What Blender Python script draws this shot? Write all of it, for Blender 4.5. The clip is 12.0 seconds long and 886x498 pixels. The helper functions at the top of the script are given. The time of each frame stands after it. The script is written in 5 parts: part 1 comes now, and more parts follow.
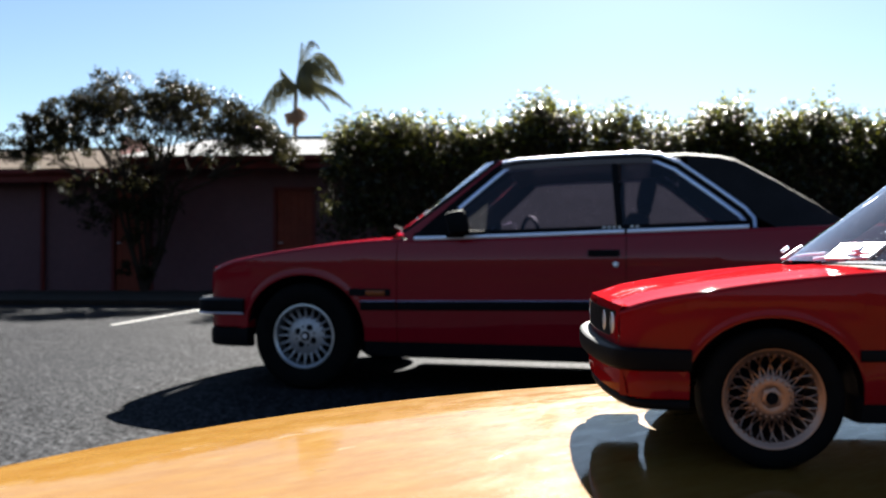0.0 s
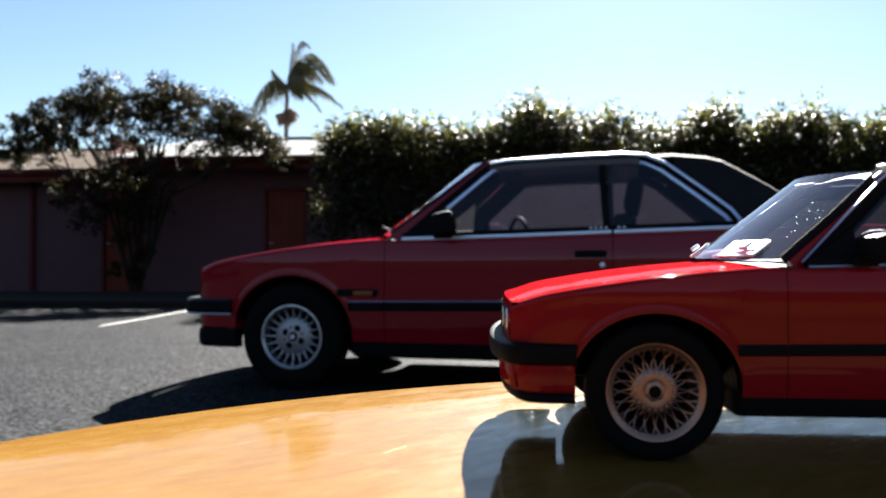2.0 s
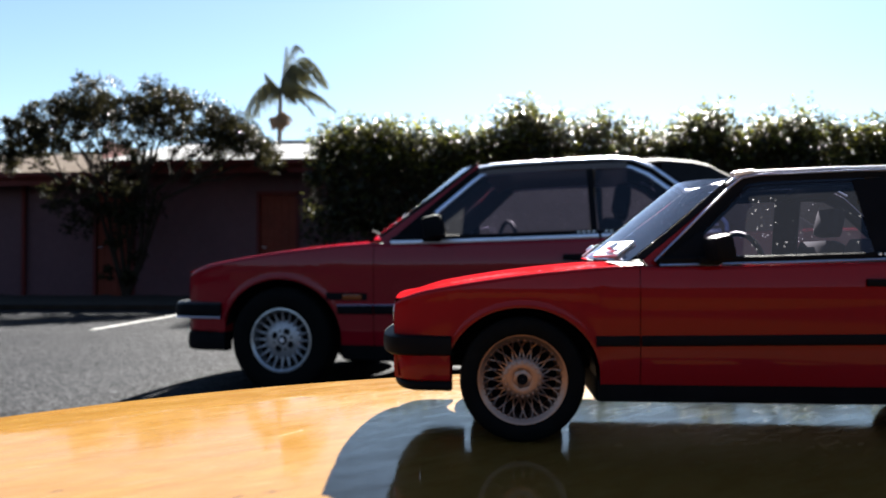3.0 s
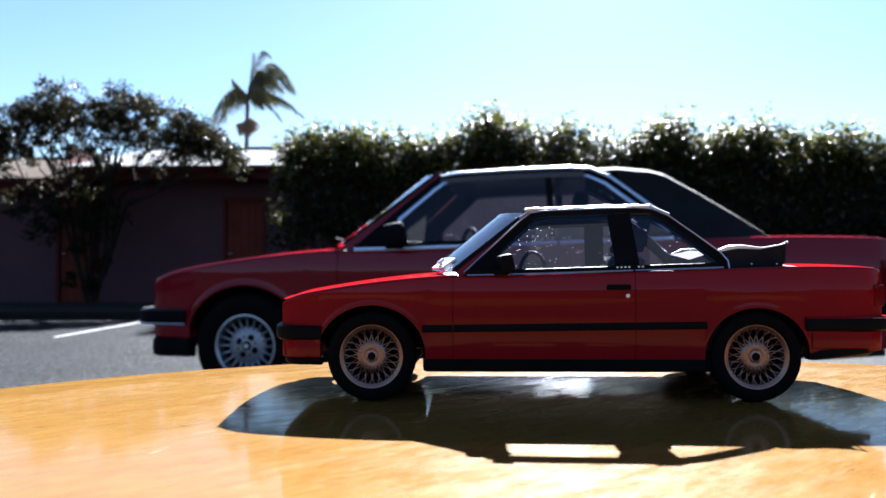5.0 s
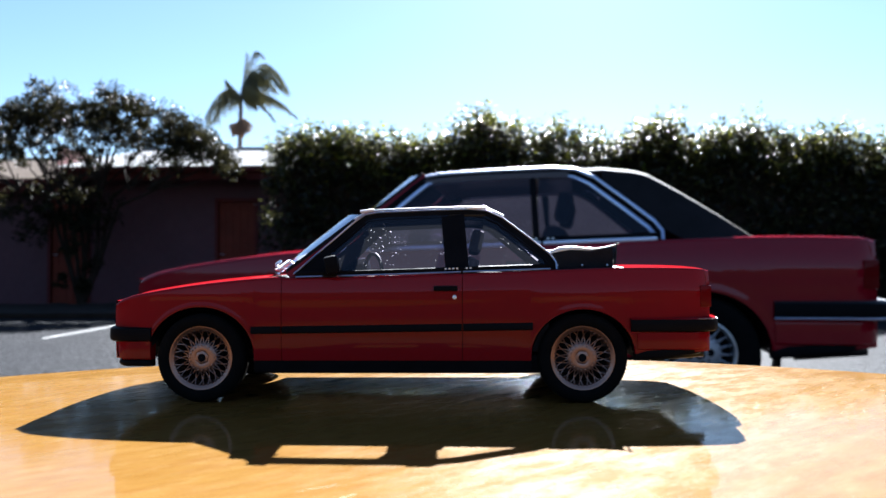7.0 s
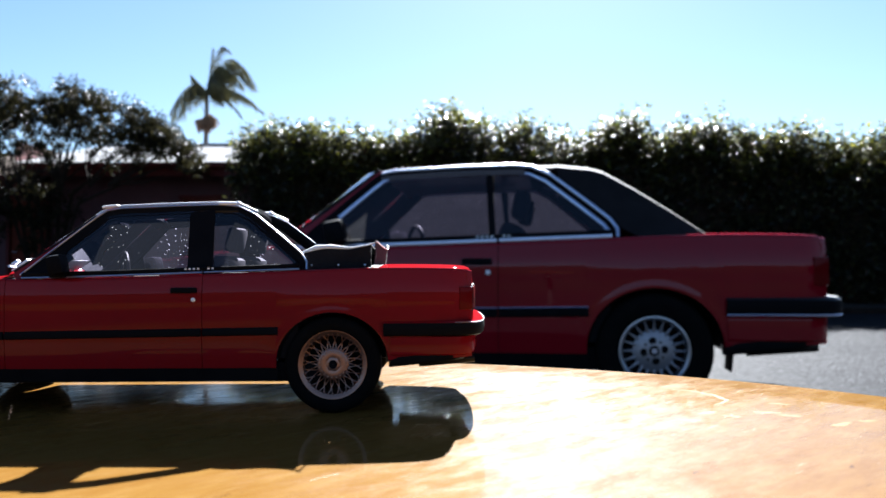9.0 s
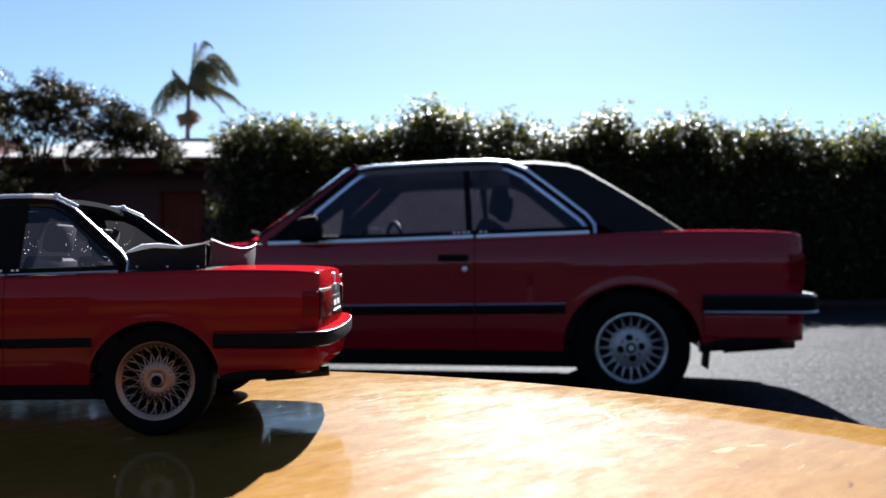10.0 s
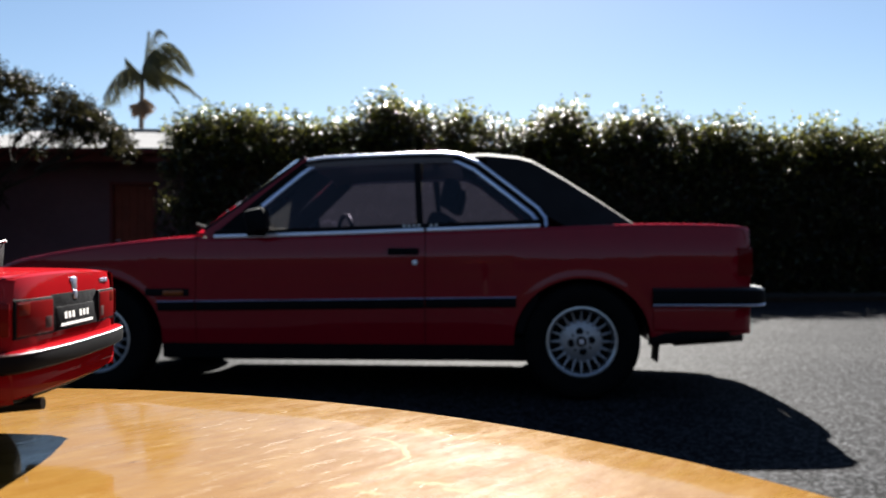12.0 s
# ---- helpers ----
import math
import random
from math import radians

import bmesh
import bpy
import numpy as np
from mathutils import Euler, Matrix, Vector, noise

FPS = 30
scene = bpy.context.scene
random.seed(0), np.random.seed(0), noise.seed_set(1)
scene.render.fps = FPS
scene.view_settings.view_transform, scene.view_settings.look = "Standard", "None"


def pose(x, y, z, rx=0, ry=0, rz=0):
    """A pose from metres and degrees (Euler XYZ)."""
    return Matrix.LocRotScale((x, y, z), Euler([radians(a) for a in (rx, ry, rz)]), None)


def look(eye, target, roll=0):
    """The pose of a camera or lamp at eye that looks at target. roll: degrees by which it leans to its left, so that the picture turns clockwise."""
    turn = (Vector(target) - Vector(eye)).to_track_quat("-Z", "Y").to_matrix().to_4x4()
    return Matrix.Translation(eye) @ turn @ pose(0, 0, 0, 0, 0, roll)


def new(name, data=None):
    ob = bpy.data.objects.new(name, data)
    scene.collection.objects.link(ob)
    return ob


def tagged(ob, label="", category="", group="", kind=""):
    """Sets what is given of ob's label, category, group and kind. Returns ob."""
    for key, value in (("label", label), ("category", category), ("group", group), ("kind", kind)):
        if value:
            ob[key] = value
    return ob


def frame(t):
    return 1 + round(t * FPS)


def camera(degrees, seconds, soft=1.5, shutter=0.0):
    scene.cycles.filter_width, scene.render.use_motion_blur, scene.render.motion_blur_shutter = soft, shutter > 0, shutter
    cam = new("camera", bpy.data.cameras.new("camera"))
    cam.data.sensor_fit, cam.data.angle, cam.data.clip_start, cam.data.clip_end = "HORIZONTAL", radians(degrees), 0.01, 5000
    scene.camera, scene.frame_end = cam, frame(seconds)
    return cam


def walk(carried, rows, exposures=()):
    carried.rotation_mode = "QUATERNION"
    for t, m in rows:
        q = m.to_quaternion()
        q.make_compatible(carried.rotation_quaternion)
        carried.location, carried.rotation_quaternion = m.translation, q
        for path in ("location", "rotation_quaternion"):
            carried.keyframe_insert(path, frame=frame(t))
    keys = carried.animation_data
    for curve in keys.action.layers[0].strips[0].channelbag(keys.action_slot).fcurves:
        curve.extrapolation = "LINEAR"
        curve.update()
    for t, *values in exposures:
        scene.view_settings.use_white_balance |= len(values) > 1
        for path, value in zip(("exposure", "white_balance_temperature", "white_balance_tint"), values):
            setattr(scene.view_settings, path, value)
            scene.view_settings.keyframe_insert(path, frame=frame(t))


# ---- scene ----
cam = camera(57.0, 12.0)
TABLE = 0.706  # height of the table top above the asphalt
ROWS = [
    (0, -0.1326, -0.2418, 0.0506, 90.42, 0.01, 4.87),
    (0.5, -0.1259, -0.2417, 0.0504, 90.42, 0.00, 4.95),
    (1, -0.1211, -0.2408, 0.0502, 90.42, 0.01, 4.91),
    (1.5, -0.1157, -0.2412, 0.0501, 90.43, 0.01, 4.69),
    (2, -0.1077, -0.2440, 0.0497, 90.47, 0.02, 4.32),
    (2.5, -0.0939, -0.2509, 0.0505, 90.57, 0.01, 4.01),
    (3, -0.0776, -0.2607, 0.0485, 90.74, 0.01, 3.91),
    (3.5, -0.0652, -0.2808, 0.0481, 90.88, 0.01, 3.50),
    (4, -0.0561, -0.3094, 0.0488, 91.00, 0.03, 2.81),
    (4.5, -0.0471, -0.3357, 0.0500, 91.10, 0.06, 2.13),
    (5, -0.0352, -0.3489, 0.0506, 91.17, 0.08, 1.74),
    (5.5, -0.0199, -0.3471, 0.0505, 91.22, 0.10, 1.69),
    (6, -0.0079, -0.3467, 0.0508, 91.22, 0.15, 1.74),
    (6.5, 0.0084, -0.3479, 0.0508, 91.21, 0.17, 1.63),
    (7, 0.0272, -0.3481, 0.0509, 91.20, 0.16, 1.43),
    (7.5, 0.0466, -0.3467, 0.0509, 91.18, 0.17, 1.04),
    (8, 0.0666, -0.3436, 0.0510, 91.14, 0.19, 0.49),
    (8.5, 0.0867, -0.3373, 0.0512, 91.08, 0.21, -0.11),
    (9, 0.1066, -0.3266, 0.0516, 91.00, 0.21, -0.62),
    (9.5, 0.1262, -0.3113, 0.0522, 90.88, 0.20, -1.03),
    (10, 0.1510, -0.2930, 0.0532, 90.72, 0.13, -1.69),
    (10.5, 0.1716, -0.2795, 0.0539, 90.58, 0.06, -2.39),
    (11, 0.1881, -0.2645, 0.0547, 90.45, 0.05, -3.19),
    (11.5, 0.1962, -0.2528, 0.0550, 90.34, 0.13, -3.77),
    (12, 0.2084, -0.2425, 0.0555, 90.22, 0.13, -4.45),
]

walk(cam, [(t, pose(x, y, z + TABLE, rx, ry, rz)) for t, x, y, z, rx, ry, rz in ROWS],
     exposures=[(0, 3.38, 6300, 9), (2.4, 3.42, 6300, 9), (3, 3.54, 6250, 9), (5, 3.57, 5560, 10), (9, 3.36, 5620, 10), (12, 2.95, 6250, 10)])
cam.data.dof.use_dof = True
cam.data.dof.focus_distance = 0.34
cam.data.dof.aperture_fstop = 22.0

# ---- light ----
SUN_EL, SUN_AZ = 33.8, 8.5  # degrees; azimuth from +y towards +x
world = bpy.data.worlds.new("sky")
scene.world = world
world.use_nodes = True
wn = world.node_tree
sky = wn.nodes.new("ShaderNodeTexSky")
sky.sky_type = "NISHITA"
sky.sun_disc = False
sky.sun_elevation = radians(SUN_EL)
sky.sun_rotation = radians(SUN_AZ)
sky.air_density = 1.0
sky.dust_density = 0.2
sky.ozone_density = 2.2
wn.links.new(sky.outputs[0], wn.nodes["Background"].inputs[0])
wn.nodes["Background"].inputs[1].default_value = 0.0145
sun_data = bpy.data.lights.new("sun", "SUN")
sun_data.energy = 5.0
sun_data.angle = radians(0.5)
sun_data.color = (1.0, 0.94, 0.84)
sun = new("sun", sun_data)
_d = Vector((math.sin(radians(SUN_AZ)) * math.cos(radians(SUN_EL)), math.cos(radians(SUN_AZ)) * math.cos(radians(SUN_EL)), math.sin(radians(SUN_EL))))
sun.matrix_world = look(_d * 60, (0, 0, 0))

# ---- materials ----


def mat(name, color, rough=0.5, metal=0.0, coat=0.0, spec=0.5, var=0.0, scale=20.0, bump=0.0, bump_scale=200.0, color2=None, trans=0.0, alpha=1.0, emit=None, sheen=0.0):
    """A principled material with two scales of noise in its colour and a fine bump."""
    m = bpy.data.materials.new(name)
    m.use_nodes = True
    nt = m.node_tree
    b = nt.nodes["Principled BSDF"]
    b.inputs["Roughness"].default_value = rough
    b.inputs["Metallic"].default_value = metal
    b.inputs["Coat Weight"].default_value = coat
    b.inputs["Coat Roughness"].default_value = 0.04
    b.inputs["Specular IOR Level"].default_value = spec
    b.inputs["Transmission Weight"].default_value = trans
    b.inputs["Base Color"].default_value = (*color, 1)
    b.inputs["Alpha"].default_value = alpha
    if sheen:
        b.inputs["Sheen Weight"].default_value = sheen
    if emit:
        b.inputs["Emission Color"].default_value = (*color, 1)
        b.inputs["Emission Strength"].default_value = emit
    co = nt.nodes.new("ShaderNodeTexCoord")
    if var or color2:
        n1 = nt.nodes.new("ShaderNodeTexNoise")
        n1.inputs["Scale"].default_value = scale
        n1.inputs["Detail"].default_value = 6
        n2 = nt.nodes.new("ShaderNodeTexNoise")
        n2.inputs["Scale"].default_value = scale * 9
        n2.inputs["Detail"].default_value = 3
        for n in (n1, n2):
            nt.links.new(co.outputs["Object"], n.inputs["Vector"])
        add = nt.nodes.new("ShaderNodeMath")
        add.operation = "ADD"
        nt.links.new(n1.outputs[0], add.inputs[0])
        nt.links.new(n2.outputs[0], add.inputs[1])
        ramp = nt.nodes.new("ShaderNodeMapRange")
        ramp.inputs[1].default_value, ramp.inputs[2].default_value = 0.65, 1.35
        nt.links.new(add.outputs[0], ramp.inputs[0])
        mix = nt.nodes.new("ShaderNodeMix")
        mix.data_type = "RGBA"
        lo = [c * (1 - var) for c in color]
        hi = color2 if color2 else [min(1, c * (1 + var)) for c in color]
        mix.inputs[6].default_value = (*lo, 1)
        mix.inputs[7].default_value = (*hi, 1)
        nt.links.new(ramp.outputs[0], mix.inputs[0])
        nt.links.new(mix.outputs[2], b.inputs["Base Color"])
    if bump:
        nb = nt.nodes.new("ShaderNodeTexNoise")
        nb.inputs["Scale"].default_value = bump_scale
        nb.inputs["Detail"].default_value = 4
        nt.links.new(co.outputs["Object"], nb.inputs["Vector"])
        bp = nt.nodes.new("ShaderNodeBump")
        bp.inputs["Strength"].default_value = bump
        bp.inputs["Distance"].default_value = 1.0 / bump_scale
        nt.links.new(nb.outputs[0], bp.inputs["Height"])
        nt.links.new(bp.outputs[0], b.inputs["Normal"])
    return m


def glass(name, tint, haze, dust):
    """Thin tinted glass: clear film, a sharp reflection, a faint haze and dust specks."""
    m = bpy.data.materials.new(name)
    m.use_nodes = True
    nt = m.node_tree
    nt.nodes.clear()
    out = nt.nodes.new("ShaderNodeOutputMaterial")
    clear = nt.nodes.new("ShaderNodeBsdfTransparent")
    clear.inputs[0].default_value = (*tint, 1)
    film = nt.nodes.new("ShaderNodeBsdfTranslucent")
    film.inputs[0].default_value = (0.8, 0.8, 0.85, 1)
    co = nt.nodes.new("ShaderNodeTexCoord")
    vo = nt.nodes.new("ShaderNodeTexVoronoi")
    vo.inputs["Scale"].default_value = dust
    no = nt.nodes.new("ShaderNodeTexNoise")
    no.inputs["Scale"].default_value = dust * 0.08
    for n in (vo, no):
        nt.links.new(co.outputs["Object"], n.inputs["Vector"])
    speck = nt.nodes.new("ShaderNodeMapRange")
    speck.inputs[1].default_value, speck.inputs[2].default_value = 0.12, 0.06
    nt.links.new(vo.outputs["Distance"], speck.inputs[0])
    area = nt.nodes.new("ShaderNodeMapRange")
    area.inputs[1].default_value, area.inputs[2].default_value = 0.5, 0.75
    nt.links.new(no.outputs[0], area.inputs[0])
    mul = nt.nodes.new("ShaderNodeMath")
    mul.operation = "MULTIPLY_ADD"
    mul.inputs[2].default_value = haze
    nt.links.new(speck.outputs[0], mul.inputs[0])
    nt.links.new(area.outputs[0], mul.inputs[1])
    body = nt.nodes.new("ShaderNodeMixShader")
    nt.links.new(mul.outputs[0], body.inputs[0])
    nt.links.new(clear.outputs[0], body.inputs[1])
    nt.links.new(film.outputs[0], body.inputs[2])
    gloss = nt.nodes.new("ShaderNodeBsdfGlossy")
    gloss.inputs["Roughness"].default_value = 0.03
    gloss.inputs[0].default_value = (0.9, 0.92, 1.0, 1)
    fres = nt.nodes.new("ShaderNodeFresnel")
    fres.inputs[0].default_value = 1.5
    mx = nt.nodes.new("ShaderNodeMixShader")
    nt.links.new(fres.outputs[0], mx.inputs[0])
    nt.links.new(body.outputs[0], mx.inputs[1])
    nt.links.new(gloss.outputs[0], mx.inputs[2])
    nt.links.new(mx.outputs[0], out.inputs[0])
    return m


RED = mat("red_paint", (0.188, 0.0042, 0.0105), 0.4, coat=0.5, spec=0.0, var=0.06, scale=3)
RED_MODEL = mat("red_model_paint", (0.168, 0.0044, 0.0064), 0.5, coat=0.28, spec=0.0, var=0.05, scale=30)
BLACK = mat("black_rubber", (0.006, 0.006, 0.007), 0.5, spec=0.02, var=0.3, scale=12, bump=0.1, bump_scale=300)
TYRE = mat("tyre_rubber", (0.005, 0.005, 0.005), 0.8, spec=0.03, var=0.3, scale=20, bump=0.2, bump_scale=200)
CHROME = mat("chrome", (0.56, 0.59, 0.72), 0.36, metal=1.0, var=0.04)
BRIGHT = mat("bright_metal", (0.75, 0.75, 0.77), 0.45, metal=0.5, var=0.05)
ALLOY = mat("alloy", (0.46, 0.46, 0.475), 0.34, metal=0.85, var=0.1, scale=30)
ALLOY_DULL = mat("brushed_alloy", (0.33, 0.32, 0.335), 0.45, metal=0.7, var=0.15, scale=40)
ALLOY_MODEL = mat("model_alloy", (0.30, 0.18, 0.135), 0.36, metal=0.9, var=0.08, scale=200)
INTERIOR = mat("dark_interior", (0.014, 0.014, 0.016), 0.8, spec=0.05, var=0.3, scale=15)
CLOTH = mat("soft_top_cloth", (0.013, 0.012, 0.013), 0.9, spec=0.1, var=0.25, scale=10, bump=0.3, bump_scale=500)
FLAP = mat("grey_lining_cloth", (0.034, 0.034, 0.036), 0.9, spec=0.05, var=0.15, scale=120, bump=0.2, bump_scale=2500)
GLASS = glass("car_glass", (0.40, 0.36, 0.48), 0.006, 900)
SCREEN_GLASS = glass("screen_glass", (0.7, 0.72, 0.8), 0.16, 60)
SCREEN_GLASS_MODEL = glass("model_screen_glass", (0.7, 0.72, 0.8), 0.13, 700)
GLASS_MODEL = glass("model_glass", (0.56, 0.53, 0.64), 0.003, 700)
BUMPER = mat("bumper_plastic", (0.005, 0.005, 0.006), 0.5, spec=0.03, var=0.2, scale=15)
SATIN = mat("satin_black", (0.01, 0.01, 0.011), 0.35, spec=0.2, var=0.2, scale=200)
LAMP_RED = mat("tail_lamp", (0.095, 0.0025, 0.003), 0.3, spec=0.02, coat=0.12, var=0.1)
LAMP_AMBER = mat("amber_lens", (0.2, 0.042, 0.006), 0.25, spec=0.1, coat=0.4, var=0.1)
LAMP_SMOKED = mat("smoked_amber_lens", (0.07, 0.006, 0.003), 0.3, spec=0.02, coat=0.15, var=0.1)
LAMP_SMOKED_GREY = mat("smoked_clear_lens", (0.05, 0.03, 0.03), 0.3, spec=0.03, coat=0.15, var=0.1)
LAMP_CLEAR = mat("headlamp_lens", (0.6, 0.62, 0.65), 0.08, coat=1.0, var=0.1)
PLATE = mat("white_plate", (0.75, 0.75, 0.74), 0.4, var=0.05)


def asphalt_material():
    """Worn asphalt: dark binder, pale stones of about a centimetre, large stains."""
    m = bpy.data.materials.new("asphalt")
    m.use_nodes = True
    nt = m.node_tree
    b = nt.nodes["Principled BSDF"]
    co = nt.nodes.new("ShaderNodeTexCoord")
    vo = nt.nodes.new("ShaderNodeTexVoronoi")
    vo.inputs["Scale"].default_value = 75
    no = nt.nodes.new("ShaderNodeTexNoise")
    no.inputs["Scale"].default_value = 0.8
    no.inputs["Detail"].default_value = 8
    for n in (vo, no):
        nt.links.new(co.outputs["Object"], n.inputs["Vector"])
    sep = nt.nodes.new("ShaderNodeSeparateColor")
    nt.links.new(vo.outputs["Color"], sep.inputs[0])
    ramp = nt.nodes.new("ShaderNodeValToRGB")
    ramp.color_ramp.elements[0].position, ramp.color_ramp.elements[0].color = 0.35, (0.004, 0.0042, 0.005, 1)
    ramp.color_ramp.elements[1].position, ramp.color_ramp.elements[1].color = 1.0, (0.048, 0.0495, 0.0535, 1)
    nt.links.new(sep.outputs[0], ramp.inputs[0])
    mix = nt.nodes.new("ShaderNodeMix")
    mix.data_type = "RGBA"
    mix.blend_type = "MULTIPLY"
    mix.inputs[0].default_value = 1.0
    r2 = nt.nodes.new("ShaderNodeValToRGB")
    r2.color_ramp.elements[0].position, r2.color_ramp.elements[0].color = 0.3, (0.75, 0.75, 0.77, 1)
    r2.color_ramp.elements[1].position, r2.color_ramp.elements[1].color = 0.7, (1.02, 1.01, 1.0, 1)
    nt.links.new(no.outputs[0], r2.inputs[0])
    nt.links.new(ramp.outputs[0], mix.inputs[6])
    nt.links.new(r2.outputs[0], mix.inputs[7])
    nt.links.new(mix.outputs[2], b.inputs["Base Color"])
    b.inputs["Roughness"].default_value = 0.75
    b.inputs["Specular IOR Level"].default_value = 0.012
    bp = nt.nodes.new("ShaderNodeBump")
    bp.inputs["Strength"].default_value = 0.8
    bp.inputs["Distance"].default_value = 0.006
    nt.links.new(sep.outputs[1], bp.inputs["Height"])
    nt.links.new(bp.outputs[0], b.inputs["Normal"])
    return m


ASPHALT = asphalt_material()
LINE = mat("road_paint", (0.18, 0.18, 0.176), 0.7, var=0.25, scale=8)
WALL = mat("stucco_wall", (0.085, 0.045, 0.052), 0.9, spec=0.1, var=0.1, scale=1.2, bump=0.3, bump_scale=60)
TRIM = mat("maroon_trim", (0.08, 0.013, 0.012), 0.6, spec=0.12, var=0.2, scale=6)
DOOR = mat("timber_door", (0.12, 0.024, 0.014), 0.6, spec=0.1, var=0.3, scale=4, bump=0.2, bump_scale=60)
ROOF = mat("metal_roof", (0.19, 0.19, 0.195), 0.6, spec=0.0, var=0.12, scale=1.5)
ROOF_WEST = mat("weathered_roof", (0.08, 0.068, 0.06), 0.7, spec=0.0, var=0.2, scale=1.2)
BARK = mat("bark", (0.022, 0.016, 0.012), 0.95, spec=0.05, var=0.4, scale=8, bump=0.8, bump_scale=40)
PALM_BARK = mat("palm_bark", (0.13, 0.115, 0.1), 0.9, var=0.3, scale=5, bump=0.5, bump_scale=20)


def leaf_material(name, c1, c2, rough=0.35, trans=0.35, spec=0.3):
    """Leaves with a colour of their own per leaf and light through them."""
    m = bpy.data.materials.new(name)
    m.use_nodes = True
    nt = m.node_tree
    b = nt.nodes["Principled BSDF"]
    out = nt.nodes["Material Output"]
    geo = nt.nodes.new("ShaderNodeNewGeometry")
    mix = nt.nodes.new("ShaderNodeMix")
    mix.data_type = "RGBA"
    mix.inputs[6].default_value = (*c1, 1)
    mix.inputs[7].default_value = (*c2, 1)
    pw = nt.nodes.new("ShaderNodeMath")
    pw.operation = "POWER"
    pw.inputs[1].default_value = 1.8
    nt.links.new(geo.outputs["Random Per Island"], pw.inputs[0])
    nt.links.new(pw.outputs[0], mix.inputs[0])
    nt.links.new(mix.outputs[2], b.inputs["Base Color"])
    b.inputs["Roughness"].default_value = rough
    b.inputs["Specular IOR Level"].default_value = spec
    tr = nt.nodes.new("ShaderNodeBsdfTranslucent")
    nt.links.new(mix.outputs[2], tr.inputs[0])
    mx = nt.nodes.new("ShaderNodeMixShader")
    mx.inputs[0].default_value = trans
    nt.links.new(b.outputs[0], mx.inputs[1])
    nt.links.new(tr.outputs[0], mx.inputs[2])
    nt.links.new(mx.outputs[0], out.inputs[0])
    return m


# hedge leaf in a dark and a pale copy: shade and sun in its colour
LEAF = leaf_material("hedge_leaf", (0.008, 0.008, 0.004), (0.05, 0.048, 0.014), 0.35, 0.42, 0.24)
LEAF_SUNLIT = leaf_material("sunlit_hedge_leaf", (0.04, 0.046, 0.005), (0.16, 0.155, 0.018), 0.5, 0.55, 0.2)
LEAF_DARK = leaf_material("tree_leaf", (0.007, 0.007, 0.004), (0.03, 0.026, 0.009), 0.45, 0.3, 0.07)
LEAF_PALE = leaf_material("pale_leaf", (0.035, 0.045, 0.006), (0.12, 0.13, 0.018), 0.45, 0.5)
LEAF_PALM = leaf_material("palm_leaf", (0.04, 0.04, 0.02), (0.12, 0.11, 0.04), 0.4, 0.25)
LEAF_DEAD = leaf_material("dead_frond", (0.16, 0.10, 0.06), (0.24, 0.16, 0.1), 0.7, 0.25)


